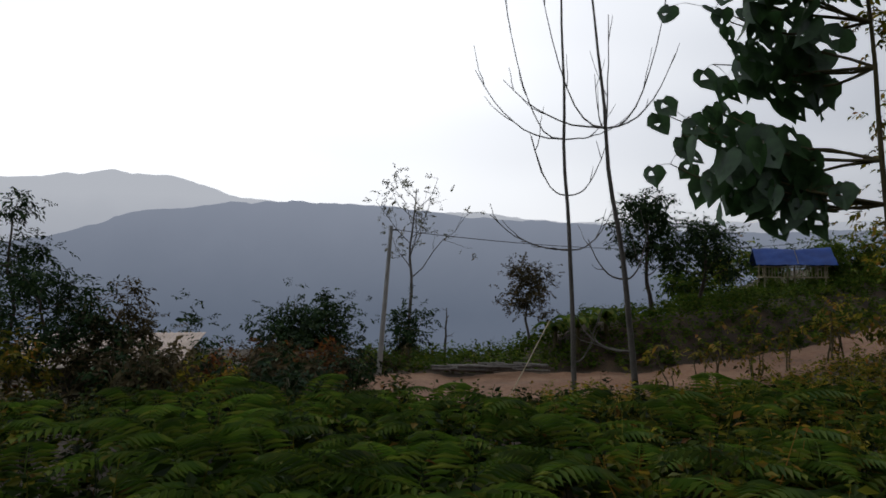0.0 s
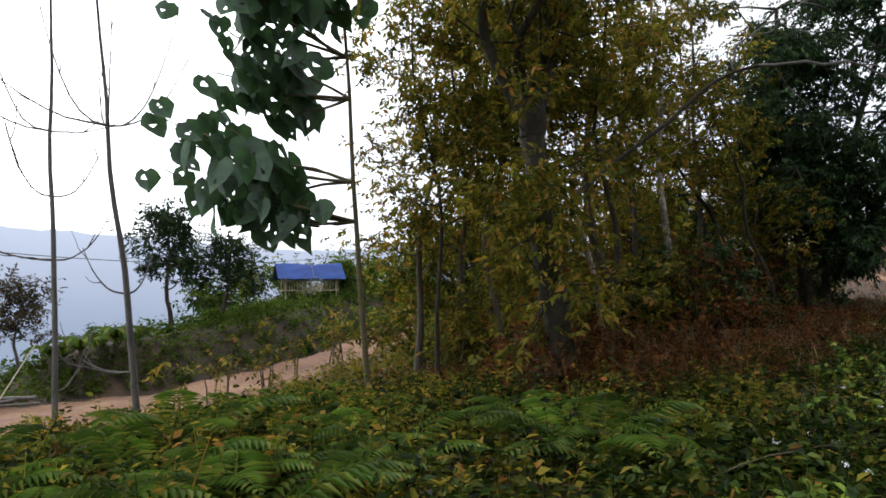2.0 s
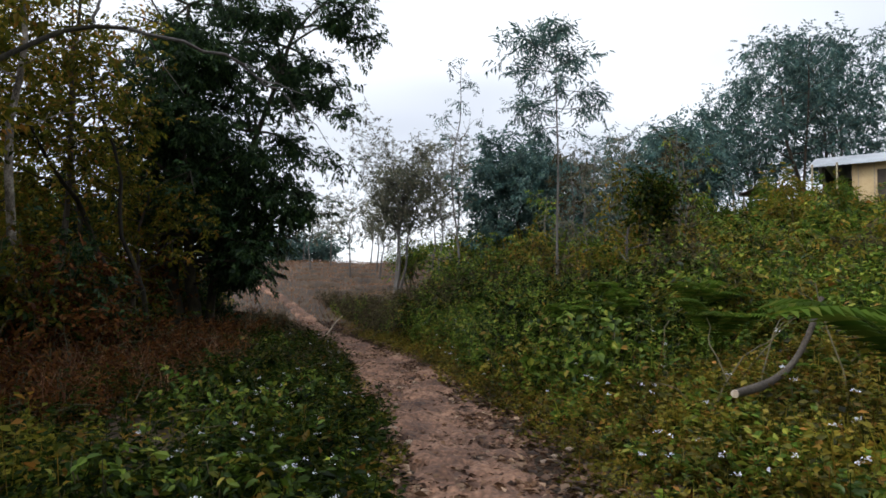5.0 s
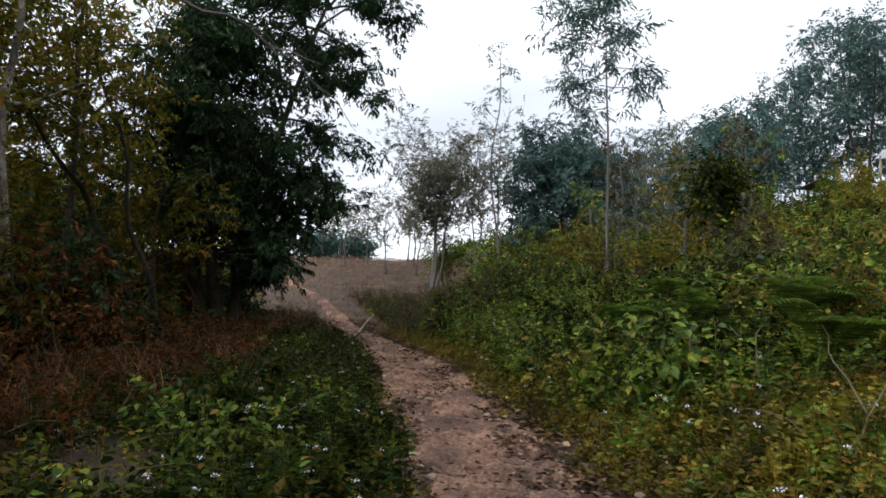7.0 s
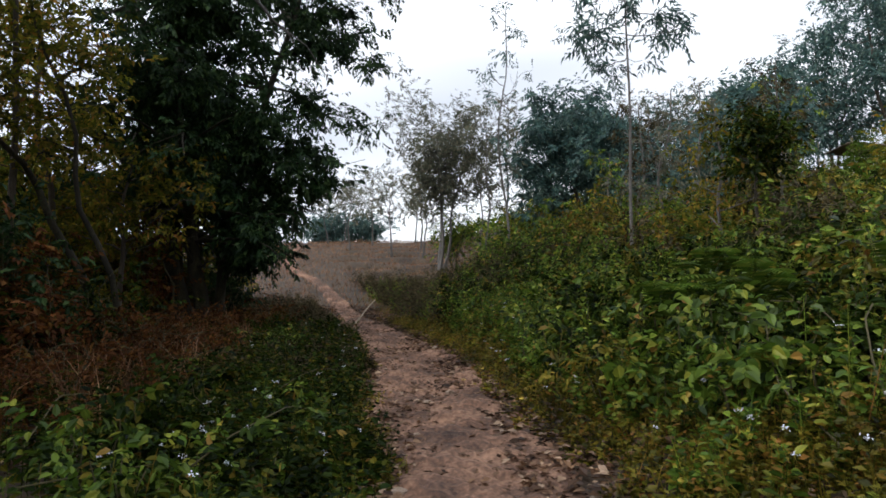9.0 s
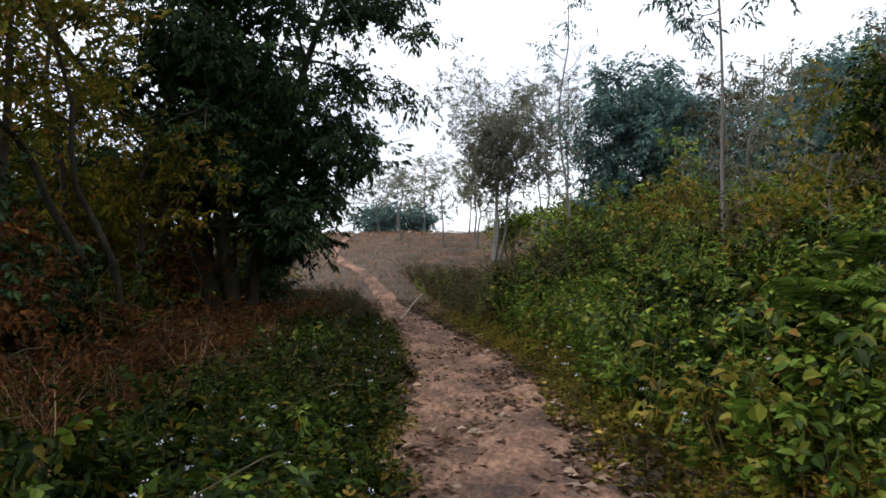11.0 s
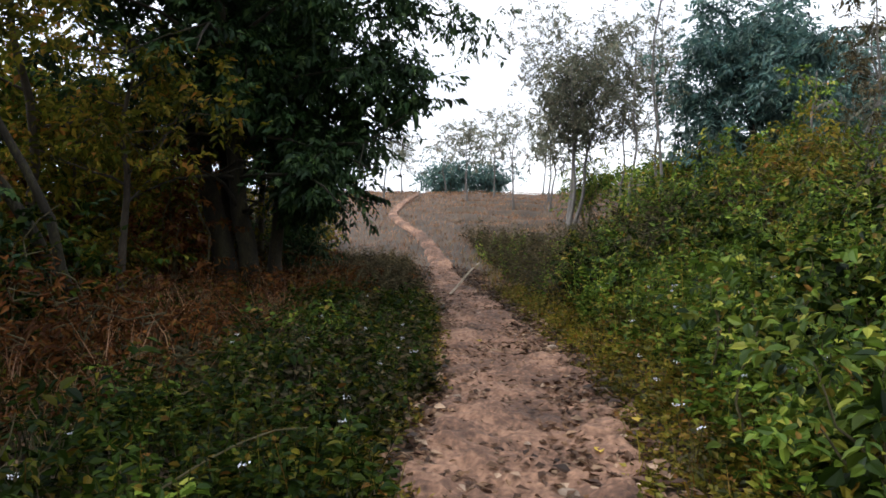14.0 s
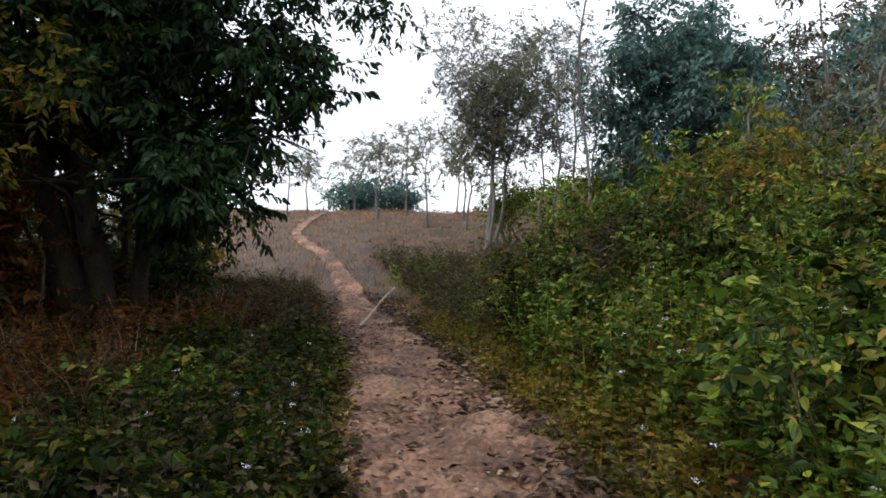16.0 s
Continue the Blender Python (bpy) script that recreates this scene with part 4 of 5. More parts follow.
# beyond the earth road
tree("sparse_tree", "half-bare tree with a few leaves at its twig ends", -1.35, 23.6, 6.2, 0.075, (0.3, 0), 0.42, 10, 1.9, 1.1, BARK_GREY, G_GREY, 900, 0.12, 0.06, 0.2, 4, 0.2)
bush("round_shrub", "dense round dark shrub below the road's edge", -4.1, 20.6, 2.3, 1.6, G_DARK, 9000, 0.15, 0.075, stems=14)
bush("round_shrub", "small dark round shrub far down the slope", -10.5, 27.5, 2.9, 1.1, G_DARK, 1800, 0.2, 0.1, stems=8)
bush("dark_shrub", "dark shrub at the foot of the sparse tree", -1.3, 22.6, 2.4, 0.7, G_DARK, 1800, 0.14, 0.07)
tree("dead_snag", "short dead grey snag with broken stubs", 0.0, 24.0, 1.9, 0.06, (0.05, 0), 0.4, 5, 0.4, 0.4, BARK_GREY, None, 0, twigs=1)
tree("reddish_tree", "small tree with a dense reddish brown crown", 2.95, 23.4, 2.9, 0.06, (0, 0), 0.45, 10, 0.75, 0.5, BARK_GREY, G_BROWN, 3600, 0.12, 0.06, 0.26, 3, 0.1)
tree("dark_crown_tree", "tree with a dark rounded leafy crown by the road", 7.6, 24.3, 4.4, 0.09, (-0.2, 0), 0.35, 11, 1.1, 0.6, BARK_DARK, G_DARK, 6000, 0.15, 0.075, 0.34)
tree("dark_crown_tree", "lower tree with a dark leafy crown by the road", 9.6, 25.0, 3.3, 0.09, (0.3, 0), 0.35, 10, 1.1, 0.5, BARK_DARK, G_DARK, 4500, 0.15, 0.075, 0.34)
for i, (x, y) in enumerate([(11.4, 29.5), (13.0, 31), (17.5, 29.5), (19.2, 30.5), (20.5, 28.0), (22, 31), (16, 33)]):
    bush("hut_shrub", "light green shrub growing near the hut", x, y, rng.uniform(1.8, 2.8), 1.2, (G_FERN, G_WEED)[i % 2], 2200, 0.2, 0.1, group="shrubs near the hut")
for i, (x, y, h) in enumerate([(-9.0, 13.4, 4.4), (-7.8, 12.4, 2.8), (-6.9, 13.6, 2.3)]):
    tree("left_tree", "leafy small tree with feathery branches beside the shed", x, y, h, 0.06, (0, 0), 0.3, 11, 1.2, 0.5, BARK_DARK, (G_DARK, G_DARK, G_BROWN)[i], 4500, 0.12, 0.05, 0.22)
for i in range(9):
    bush("shed_shrub", "dull straggling shrub in front of the sheds", rng.uniform(-7.6, -2.4), rng.uniform(9.6, 14.5), rng.uniform(0.9, 1.8), 0.6, (G_OLIVE, G_DARK, G_BROWN)[i % 3], 900, 0.13, 0.07, group="shrubs in front of the sheds")
for i in range(22):
    bush("yard_brush", "dull brown brush growing round the sheds", rng.uniform(-7.0, -2.2), rng.uniform(14.4, 17.0), rng.uniform(0.9, 1.5), 0.8, (G_BROWN, G_DARK, G_RUSSET)[i % 3], 1100, 0.13, 0.065, group="brush round the sheds")
for i in range(9):
    x, y = rng.uniform(4.6, 12.5), 0
    y = 14.6 + (x - 4.6) * 0.55 + rng.uniform(-0.5, 0.8)
    bush("stake_sapling", "young sapling tied to a thin stake", x, y, rng.uniform(1.3, 2.1), 0.28, G_LOW, 84, 0.16, 0.08, "sapling", 2, "young saplings by the road")


def banana(x, y, h):
    ob = thing("banana_plant", on_land(x, y), "banana plant with long arching torn leaves", "plant", "banana plants on the verge")
    stem = Shape()
    stem.tube(bough((0, 0, 0), (0, 0, h * 0.5), 0, 0.01, 6), np.linspace(0.09, 0.05, 6), 8)
    part("stem", stem.mesh("stem", STALK), ob)
    for q in range(8):
        a = q * 2.4
        s = Shape()
        k = np.linspace(0, 1, 9)
        rib = np.stack([np.cos(a) * k * h * 0.55, np.sin(a) * k * h * 0.55, h * 0.45 + h * 0.6 * k - h * 0.55 * k ** 2.4], -1)
        side = np.array([-math.sin(a), math.cos(a), 0])
        w = 0.16 * np.sin(np.pi * np.clip(k * 0.95 + 0.04, 0, 1)) + 0.01
        for i in range(8):
            for sg in (-1, 1):
                drop = [0, 0, -0.06]
                s.add([rib[i], rib[i + 1] * 0.97 + rib[i] * 0.03, rib[i + 1] + side * sg * w[i + 1] + drop, rib[i] + side * sg * w[i] + drop], [(0, 1, 2, 3)])
        part("leaf", s.mesh("leaf", G_FERN), ob)


for x, y, h in ((4.2, 21.2, 1.9), (5.2, 21.6, 1.7), (3.6, 21.8, 1.5)):
    banana(x, y, h)


# ---------------------------------------------------------------- carpets of weeds, ferns, grass and fallen leaves
def weed_carpet(name, mat, label, n, place, tall, length, width, per=14, kind="diamond", stems=True, category="weeds", lie=0.25):
    """Many small upright plants with leaves up their stalks."""
    x, y = place(n)
    n = len(x)
    z = land(x, y)
    h = tall(x, y) * rng.uniform(0.35, 1.5, n)
    base = np.stack([x, y, z - 0.02], -1)
    tip = np.concatenate([rng.normal(size=(n, 2)) * 0.22 * h[:, None], h[:, None]], 1)
    s = Shape()
    f = rng.uniform(0.18, 1.0, (n, per))
    pos = base[:, None] + tip[:, None] * f[..., None]
    az = rng.uniform(0, 6.28, (n, per))
    way = np.stack([np.cos(az), np.sin(az), rng.normal(size=(n, per)) * 0.3 + lie], -1)
    size = rng.uniform(0.6, 1.25, (n, per)) * (1.15 - 0.5 * f) * rng.uniform(0.7, 1.35, n)[:, None]
    pos = pos + way * (0.25 * length * size)[..., None]
    s.leaves(pos.reshape(-1, 3), way.reshape(-1, 3), (length * size).ravel(), (width * size).ravel(), kind)
    if stems:
        a = rng.uniform(0, 6.28, n)
        off = np.stack([np.cos(a), np.sin(a), 0 * a], -1) * 0.004
        v = np.stack([base - off, base + off, base + tip + off * 0.5, base + tip - off * 0.5], 1)
        s.add(v.reshape(-1, 3), (np.arange(n) * 4)[:, None] + np.arange(4)[None])
    return stuff(name, s, mat, label, category)


def along_path(x0, x1, d0, d1, power=1.0):
    def pick(n):
        x = rng.uniform(x0, x1, n)
        d = d0 + (d1 - d0) * rng.uniform(0, 1, n) ** power
        near = np.clip(1.6 - np.abs(d) * 0.6, 0, 1)
        d = d + near * (0.16 * waves(x, d * 0, 1.9, 81) + 0.1 * waves(x, d * 0, 0.6, 82))
        return x, bend(x, PATH_X, PATH_Y) - d / np.where(x > 9, 0.93, 0.985)
    return pick


def keep(pick, rule):
    def go(n):
        x, y = pick(n)
        ok = rule(x, y)
        return x[ok], y[ok]
    return go


def off_road(x, y):
    dx, a = along_road(x, y)
    half = np.interp(dx, [-6, 2, 8, 20], [2.6, 2.4, 1.6, 1.3])
    return (np.abs(a) > half + 0.1) | (dx > 24)


def patchy(x, y, s=1.3, seed=61, level=-0.2):
    return waves(x, y, s, seed) > level


def flat(h):
    return lambda x, y: np.full(len(x), h)


# bank on the uphill side
weed_carpet("bank_weeds", G_WEED, "dense green broad-leaved weeds covering the bank", 8000, keep(along_path(-5, 20, 1.15, 4.6), lambda x, y: patchy(x, y, 0.9, 62, -0.35)), lambda x, y: (0.44 + 0.26 * waves(x, y, 1.2, 71)) * np.where((x > 5.5) & (x < 9.5) & (beside(x, y) < 3.2), 0.45, 1.0), 0.078, 0.048, 16, "oval")
weed_carpet("bank_weeds_upper", G_WEED, "taller green weeds higher on the bank", 7000, keep(along_path(-6, 34, 4.0, 10), lambda x, y: y < 3.5), lambda x, y: 0.6 + 0.25 * waves(x, y, 1.6, 72), 0.145, 0.085, 11)
weed_carpet("bank_weeds_mixed", G_WEED, "taller green weeds mixed into the bank", 4500, keep(along_path(1.5, 30, 1.2, 7), lambda x, y: patchy(x, y, 1.5, 62, 0.1)), lambda x, y: (0.5 + 0.15 * waves(x, y, 1.0, 73)) * np.where((x > 5.5) & (x < 9.5) & (beside(x, y) < 3.2), 0.45, 1.0), 0.085, 0.045, 14)
weed_carpet("bank_edge_weeds", G_LOW, "low yellow-green weeds along the path's uphill edge", 8000, along_path(-5, 24, 0.72, 1.85, 1.1), lambda x, y: 0.10 + 0.13 * np.clip(beside(x, y) - 0.7, 0, 1), 0.06, 0.04, 10)
weed_carpet("far_bank_weeds", G_BROWN, "dusty brown weeds farther along the bank", 4000, along_path(20, 31, 1.3, 7), flat(0.5), 0.1, 0.05, 9)
weed_carpet("hill_weeds", G_WEED, "rank green growth on the hillside below the house", 4200, along_path(18, 60, 9, 34), flat(0.9), 0.26, 0.14, 12, stems=False)
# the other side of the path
weed_carpet("verge_weeds", G_SHADED, "lush green weeds along the path's downhill edge", 9200, keep(along_path(-5.0, 20, -4.4, -0.85, 0.6), lambda x, y: (beside(x, y) > -2.7 + 0.9 * waves(x, y, 1.2, 83)) & patchy(x, y, 0.8, 85, -0.5)), lambda x, y: 0.32 + 0.18 * waves(x, y, 1.0, 74), 0.078, 0.048, 15, "oval")
weed_carpet("verge_edge_weeds", G_LOW, "small yellowing weeds at the path's edge", 6200, along_path(-5, 22, -1.6, -0.68), flat(0.13), 0.055, 0.035, 9)
weed_carpet("verge_far_weeds", G_BROWN, "dull brownish weeds under the dark tree", 4500, along_path(14, 27, -5.0, -0.8), flat(0.32), 0.09, 0.05, 10)
weed_carpet("slope_weeds", G_SHADED, "green weeds on the slope above the road", 8200, keep(lambda n: (rng.uniform(-9, 8.5, n), rng.uniform(0.9, 14.5, n)), lambda x, y: off_road(x, y) & ~((x > 6.6) & (y > 4.6))), lambda x, y: (0.34 + 0.14 * waves(x, y, 1.3, 75)) * np.interp(y, [8, 12], [1, 0.6]), 0.11, 0.06, 12)
weed_carpet("slope_yellow_weeds", G_OLIVE, "yellow-green weeds on the slope above the road", 2600, keep(lambda n: (rng.uniform(0.5, 8.5, n), rng.uniform(2.6, 14.5, n)), lambda x, y: off_road(x, y) & ~((x > 6.6) & (y > 5.2))), lambda x, y: (0.4 + 0.12 * waves(x, y, 1.1, 76)) * np.interp(y, [8, 12], [1, 0.6]), 0.09, 0.05, 14)
weed_carpet("road_verge_weeds", G_FERN, "green growth on the verge beyond the road", 8000, keep(lambda n: (rng.uniform(-3, 26, n), rng.uniform(18.0, 34, n)), lambda x, y: off_road(x, y) & (along_road(x, y)[1] > 0) & (along_road(x, y)[1] < 9)), flat(0.45), 0.16, 0.09, 13, stems=False)
weed_carpet("roadside_weeds", G_OLIVE, "mixed weeds along the road's near side", 5000, keep(lambda n: (rng.uniform(3, 20, n), rng.uniform(12, 24, n)), lambda x, y: off_road(x, y) & (along_road(x, y)[1] < 0) & (along_road(x, y)[1] > -5)), flat(0.42), 0.12, 0.06, 13, stems=False)
weed_carpet("yard_edge_weeds", G_BROWN, "dull brown weeds round the sheds", 4500, keep(lambda n: (rng.uniform(-16, -1, n), rng.uniform(9, 22, n)), off_road), lambda x, y: np.where((x > -8) & (y > 13.5), 0.75, 0.45), 0.13, 0.06, 13, stems=False)
weed_carpet("wood_seedlings", G_SHADED, "thin seedlings on the floor of the wood", 4600, keep(lambda n: (rng.uniform(6.5, 22, n), rng.uniform(3.6, 12, n)), lambda x, y: beside(x, y) < -2.0), flat(0.4), 0.09, 0.045, 11)
weed_carpet("wood_dry_growth", G_RUSSET, "dry russet growth on the floor of the wood", 4200, keep(lambda n: (rng.uniform(6.5, 22, n), rng.uniform(4.6, 11, n)), lambda x, y: beside(x, y) < -2.6), flat(0.42), 0.1, 0.035, 11)


def grass(name, mat, label, n, place, length, width, lean=0.6):
    x, y = place(n)
    n = len(x)
    s = Shape()
    pos = np.stack([x, y, land(x, y) - 0.01], -1)
    a = rng.uniform(0, 6.28, n)
    way = np.stack([np.cos(a) * lean * rng.uniform(0.2, 1, n), np.sin(a) * lean * rng.uniform(0.2, 1, n), np.ones(n)], -1)
    up = np.stack([-np.cos(a), -np.sin(a), np.full(n, 0.4)], -1)
    s.leaves(pos, way, length * rng.uniform(0.5, 1.3, n), width, "blade", up)
    return stuff(name, s, mat, label, "grass")


grass("dry_grass", G_STRAW, "dry brown grass on the rise at the path's end", 38000, keep(along_path(22.5, 52, -6, 11), lambda x, y: np.abs(beside(x, y)) > np.interp(x, [24, 30], [0.4, 0.2])), 0.17, 0.016)
grass("wood_straw", G_STRAW, "dead straw and thin stalks at the wood's edge", 11000, keep(lambda n: (rng.uniform(9, 22, n), rng.uniform(4.4, 9.0, n)), lambda x, y: (beside(x, y) < -2.4) & patchy(x, y, 1.1, 84, 0.35)), 0.8, 0.012, 0.7)
grass("verge_grass", G_BROWN, "dull brownish grass tufts under the dark tree", 14000, along_path(12, 27, -4.2, -0.8), 0.26, 0.011)
grass("bank_grass", G_LOW, "pale grass blades among the bank weeds", 9000, along_path(2, 28, 0.8, 6), 0.34, 0.009, 0.8)


def fallen(name, label, n, place, length, mat):
    x, y = place(n)
    n = len(x)
    a = rng.uniform(0, 6.28, n)
    s = Shape()
    lift = np.where(np.abs(beside(x, y)) < 0.85, 0.085, 0.02)
    way = np.stack([np.cos(a), np.sin(a), rng.normal(size=n) * 0.22], -1)
    up = rng.normal(size=(n, 3)) * 0.3 + [0, 0, 1.0]
    size = rng.uniform(0.5, 1.5, n)
    s.leaves(np.stack([x, y, land(x, y) + lift], -1), way, length * size, length * 0.55 * size, "diamond", up)
    return stuff(name, s, mat, label, "leaf litter")


fallen("path_leaves", "curled dead leaves scattered over the footpath", 9000, along_path(4, 26, -1.15, 1.25), 0.07, G_DRYLEAF)
fallen("path_edge_leaves", "drifts of dead leaves along the path's edges", 17000, keep(along_path(3, 26, -1.3, 1.8), lambda x, y: (beside(x, y) > 0.25) | (beside(x, y) < -0.55)), 0.085, G_DRYLEAF)
fallen("wood_litter", "thick brown leaf litter on the floor of the wood", 16000, keep(lambda n: (rng.uniform(6, 24, n), rng.uniform(4.2, 12, n)), lambda x, y: beside(x, y) < -2.2), 0.11, G_DRYLEAF)


weed_carpet("log_patch_weeds", G_LOW, "low yellowish weeds round the fallen log", 2600, along_path(4.8, 10, 1.4, 3.8), flat(0.26), 0.07, 0.045, 11)
fallen("log_patch_leaves", "rust-brown dead leaves round the fallen log", 1800, along_path(5, 10, 1.3, 3.6), 0.10, G_RUSSET)


def florets():
    """Small pale flower heads on the weeds beside the path."""
    s = Shape()
    xs, ys, hs = [], [], []
    for x0, x1, d0, d1, n, h in ((1.5, 12, -2.6, -0.8, 90, 0.4), (4, 20, 0.9, 2.6, 110, 0.4), (10, 19, -2.4, -0.9, 30, 0.4)):
        x, y = along_path(x0, x1, d0, d1)(n)
        xs.append(x), ys.append(y), hs.append(rng.uniform(0.7, 1.25, n) * h)
    x, y, h = np.concatenate(xs), np.concatenate(ys), np.concatenate(hs)
    n = len(x)
    at = np.stack([x, y, land(x, y) + h], -1)
    for _ in range(11):
        s.leaves(at + rng.normal(size=(n, 3)) * [0.013, 0.013, 0.006], rng.normal(size=(n, 3)) + [0, 0, 0.8], 0.014, 0.011)
    stuff("weed_flowers", s, FLOWER, "tiny pale lilac flower heads on the weeds", "flowers")


florets()


def fern(x, y, size, fronds, label, group, az0=0.0, fan=6.28, lift=0.0):
    ob = thing("fern", on_land(x, y, 0.02), label, "fern", group)
    for q in range(fronds):
        a = az0 + fan * (q + rng.uniform(0, 0.7)) / fronds
        k = np.linspace(0, 1, 22)
        reach, high = size * rng.uniform(0.75, 1.1), size * rng.uniform(0.55, 0.9)
        rib = np.stack([np.cos(a) * k * reach, np.sin(a) * k * reach, lift + high * (1.7 * k - 1.15 * k ** 2)], -1)
        s = Shape()
        s.tube(rib, np.linspace(0.006, 0.002, 22), 4, False)
        if lift:
            s.tube([(0, 0, 0), rib[0]], 0.007, 5)
        tan = unit(np.gradient(rib, axis=0))
        side = np.array([-math.sin(a), math.cos(a), 0.0])
        w = 0.24 * size * np.sin(np.pi * np.clip(0.1 + k * 0.9, 0, 1)) ** 0.8
        for sg in (-1, 1):
            way = side * sg + tan * 0.45 + [0, 0, -0.12]
            s.leaves(rib[2:], way[2:], w[2:] + 0.01, 0.026 * size + 0.012, "diamond", np.tile([0, 0, 1.0], (20, 1)))
        part("frond", s.mesh("frond", G_FERN, False), ob)
    return ob


for i in range(58):
    x, y = rng.uniform(-4.5, 5.4), 3.1 + 5.4 * rng.uniform(0, 1) ** 1.4
    fern(x, y, rng.uniform(0.55, 1.05), 7, "bracken fern with arching green fronds on the slope", "ferns on the slope")
for i in range(14):
    x, d = rng.uniform(6, 20), rng.uniform(1.3, 4.0)
    fern(x, float(bend(x, PATH_X, PATH_Y)) - d, rng.uniform(0.4, 0.75), 6, "green fern among the bank weeds", "ferns on the bank")
fern(5.5, -1.85, 0.85, 10, "tall bracken standing up at the bank's edge", "ferns on the bank", lift=0.75)

for i in range(150):
    x = rng.uniform(4.5, 22)
    d = rng.uniform(1.4, 4.8)
    if 5.4 < x < 10.0 and d < 3.6:
        continue
    bush("weed_clump", "leafy green weed clump standing up from the bank", x, float(bend(x, PATH_X, PATH_Y)) - d, rng.uniform(0.45, 1.15), rng.uniform(0.22, 0.5), (G_WEED, G_SHADED, G_WEED, G_LOW, G_SHADED)[i % 5], 480, (0.075, 0.09, 0.06)[i % 3], (0.045, 0.056, 0.034)[i % 3], "weed", 5, "weed clumps on the bank", "oval")
for i in range(34):
    x = rng.uniform(2.0, 19)
    d = rng.uniform(-3.2, -1.3)
    bush("weed_clump", "dark leafy weed clump beside the footpath", x, float(bend(x, PATH_X, PATH_Y)) - d, rng.uniform(0.4, 0.75), rng.uniform(0.25, 0.45), (G_SHADED, G_SHADED, G_WEED)[i % 3], 320, 0.085, 0.052, "weed", 5, "weed clumps beside the footpath", "oval")

for i in range(26):
    x, d = rng.uniform(10.2, 17.5), rng.uniform(1.55, 2.7)
    bush("broad_leaf_weed", "broad-leaved green weed leaning out over the path's edge", x, float(bend(x, PATH_X, PATH_Y)) - d, rng.uniform(0.55, 0.95), rng.uniform(0.25, 0.4), (G_WEED, G_SHADED, G_SHADED)[i % 3], 260, 0.10, 0.07, "weed", 5, "broad-leaved weeds by the path", "oval")
for x, d, az in ((9.6, 2.6, 2.2), (10.8, 3.0, 2.6), (11.9, 2.7, 2.0), (13.6, 3.2, 2.4), (12.6, 2.2, 2.8)):
    fern(x, float(bend(x, PATH_X, PATH_Y)) - d, 0.8, 8, "tall bracken arching out of the bank weeds", "ferns on the bank", az, 2.6, 0.45)

# ---------------------------------------------------------------- loose things along the path
log = Shape()
k = np.linspace(0, 1, 12)[:, None]
lo, hi = np.array([7.24, -1.6, 0.92]), np.array([8.76, -2.85, 1.6])
line = lo + (hi - lo) * k + np.array([0.12, -0.1, -0.2]) * np.sin(np.pi * k)
log.tube(line, np.linspace(0.03, 0.022, 12) * (1 + rng.normal(size=12) * 0.1), 10)
log_ob = thing("fallen_log", (0, 0, 0), "curved grey cut log lying on the weedy bank", "log")
part("bark", log.mesh("bark", BARK_DARK), log_ob)
cut = Shape()
end = unit(line[0] - line[1])
cut.tube([line[0], line[0] + end * 0.012], [0.028, 0.026], 10)
part("cut_end", cut.mesh("cut_end", DRY_WOOD), log_ob, "pale freshly cut end")
for i in range(20):
    s = Shape()
    x, y = rng.uniform(7.0, 10.5), rng.uniform(-3.2, -1.4)
    a = rng.uniform(-0.5, 0.9)
    p = on_land(x, y, -0.25)
    q = p + np.array([math.cos(a), -math.sin(a), 0.12]) * rng.uniform(1.0, 2.2)
    q[2] = float(land(q[0], q[1])) + rng.uniform(0.3, 0.8)
    s.tube(bough(p - [0, 0, 0.25], q, 0.05, 0.04, 8), np.linspace(0.009, 0.004, 8), 5)
    tagged(new("dead_twig", s.mesh("dead_twig", STALK)), "thin dry dead branch lying on the bank", "twig", "dead branches on the bank")
for x0, y0, x1, y1 in ((9.0, 2.6, 11.4, 2.0), (8.0, 3.4, 9.6, 2.4), (12.2, 3.2, 13.6, 2.6), (6.5, 2.7, 8.2, 1.9), (13.4, 5.2, 15.0, 4.6), (10.5, 4.4, 12.0, 4.9), (4.2, 2.4, 6.0, 1.7)):
    s = Shape()
    s.tube(bough(on_land(x0, y0, -0.1), on_land(x1, y1, -0.3), 0.10, 0.03, 9), np.linspace(0.008, 0.003, 9), 5)
    tagged(new("dead_twig", s.mesh("dead_twig", STALK)), "thin bent dry stalk among the weeds", "twig", "dry stalks beside the path")
stick = Shape()
stick.tube(bough(on_land(22.5, 5.29, -0.03), (23.4, 4.95, 1.02), 0, 0.012, 8), np.linspace(0.027, 0.016, 8), 7)
tagged(new("bamboo_stick", stick.mesh("bamboo_stick", DRY_WOOD)), "pale bare pole leaning beside the footpath", "stick")
for x, d in ((14.4, 0.5), (12.9, 0.9), (15.0, 0.85), (17.8, -0.2)):
    s = Shape()
    y = float(bend(x, PATH_X, PATH_Y)) - d
    s.leaves(np.array([on_land(x, y, -0.11)]), np.array([[1.0, 0.4, 0.15]]), 0.11, 0.07, "oval", np.array([[0, 0, 1.0]]))
    tagged(new("yellow_leaf", s.mesh("yellow_leaf", G_YELLOW)), "single bright yellow leaf fallen beside the path", "leaf", "fallen yellow leaves")
pebbles = []
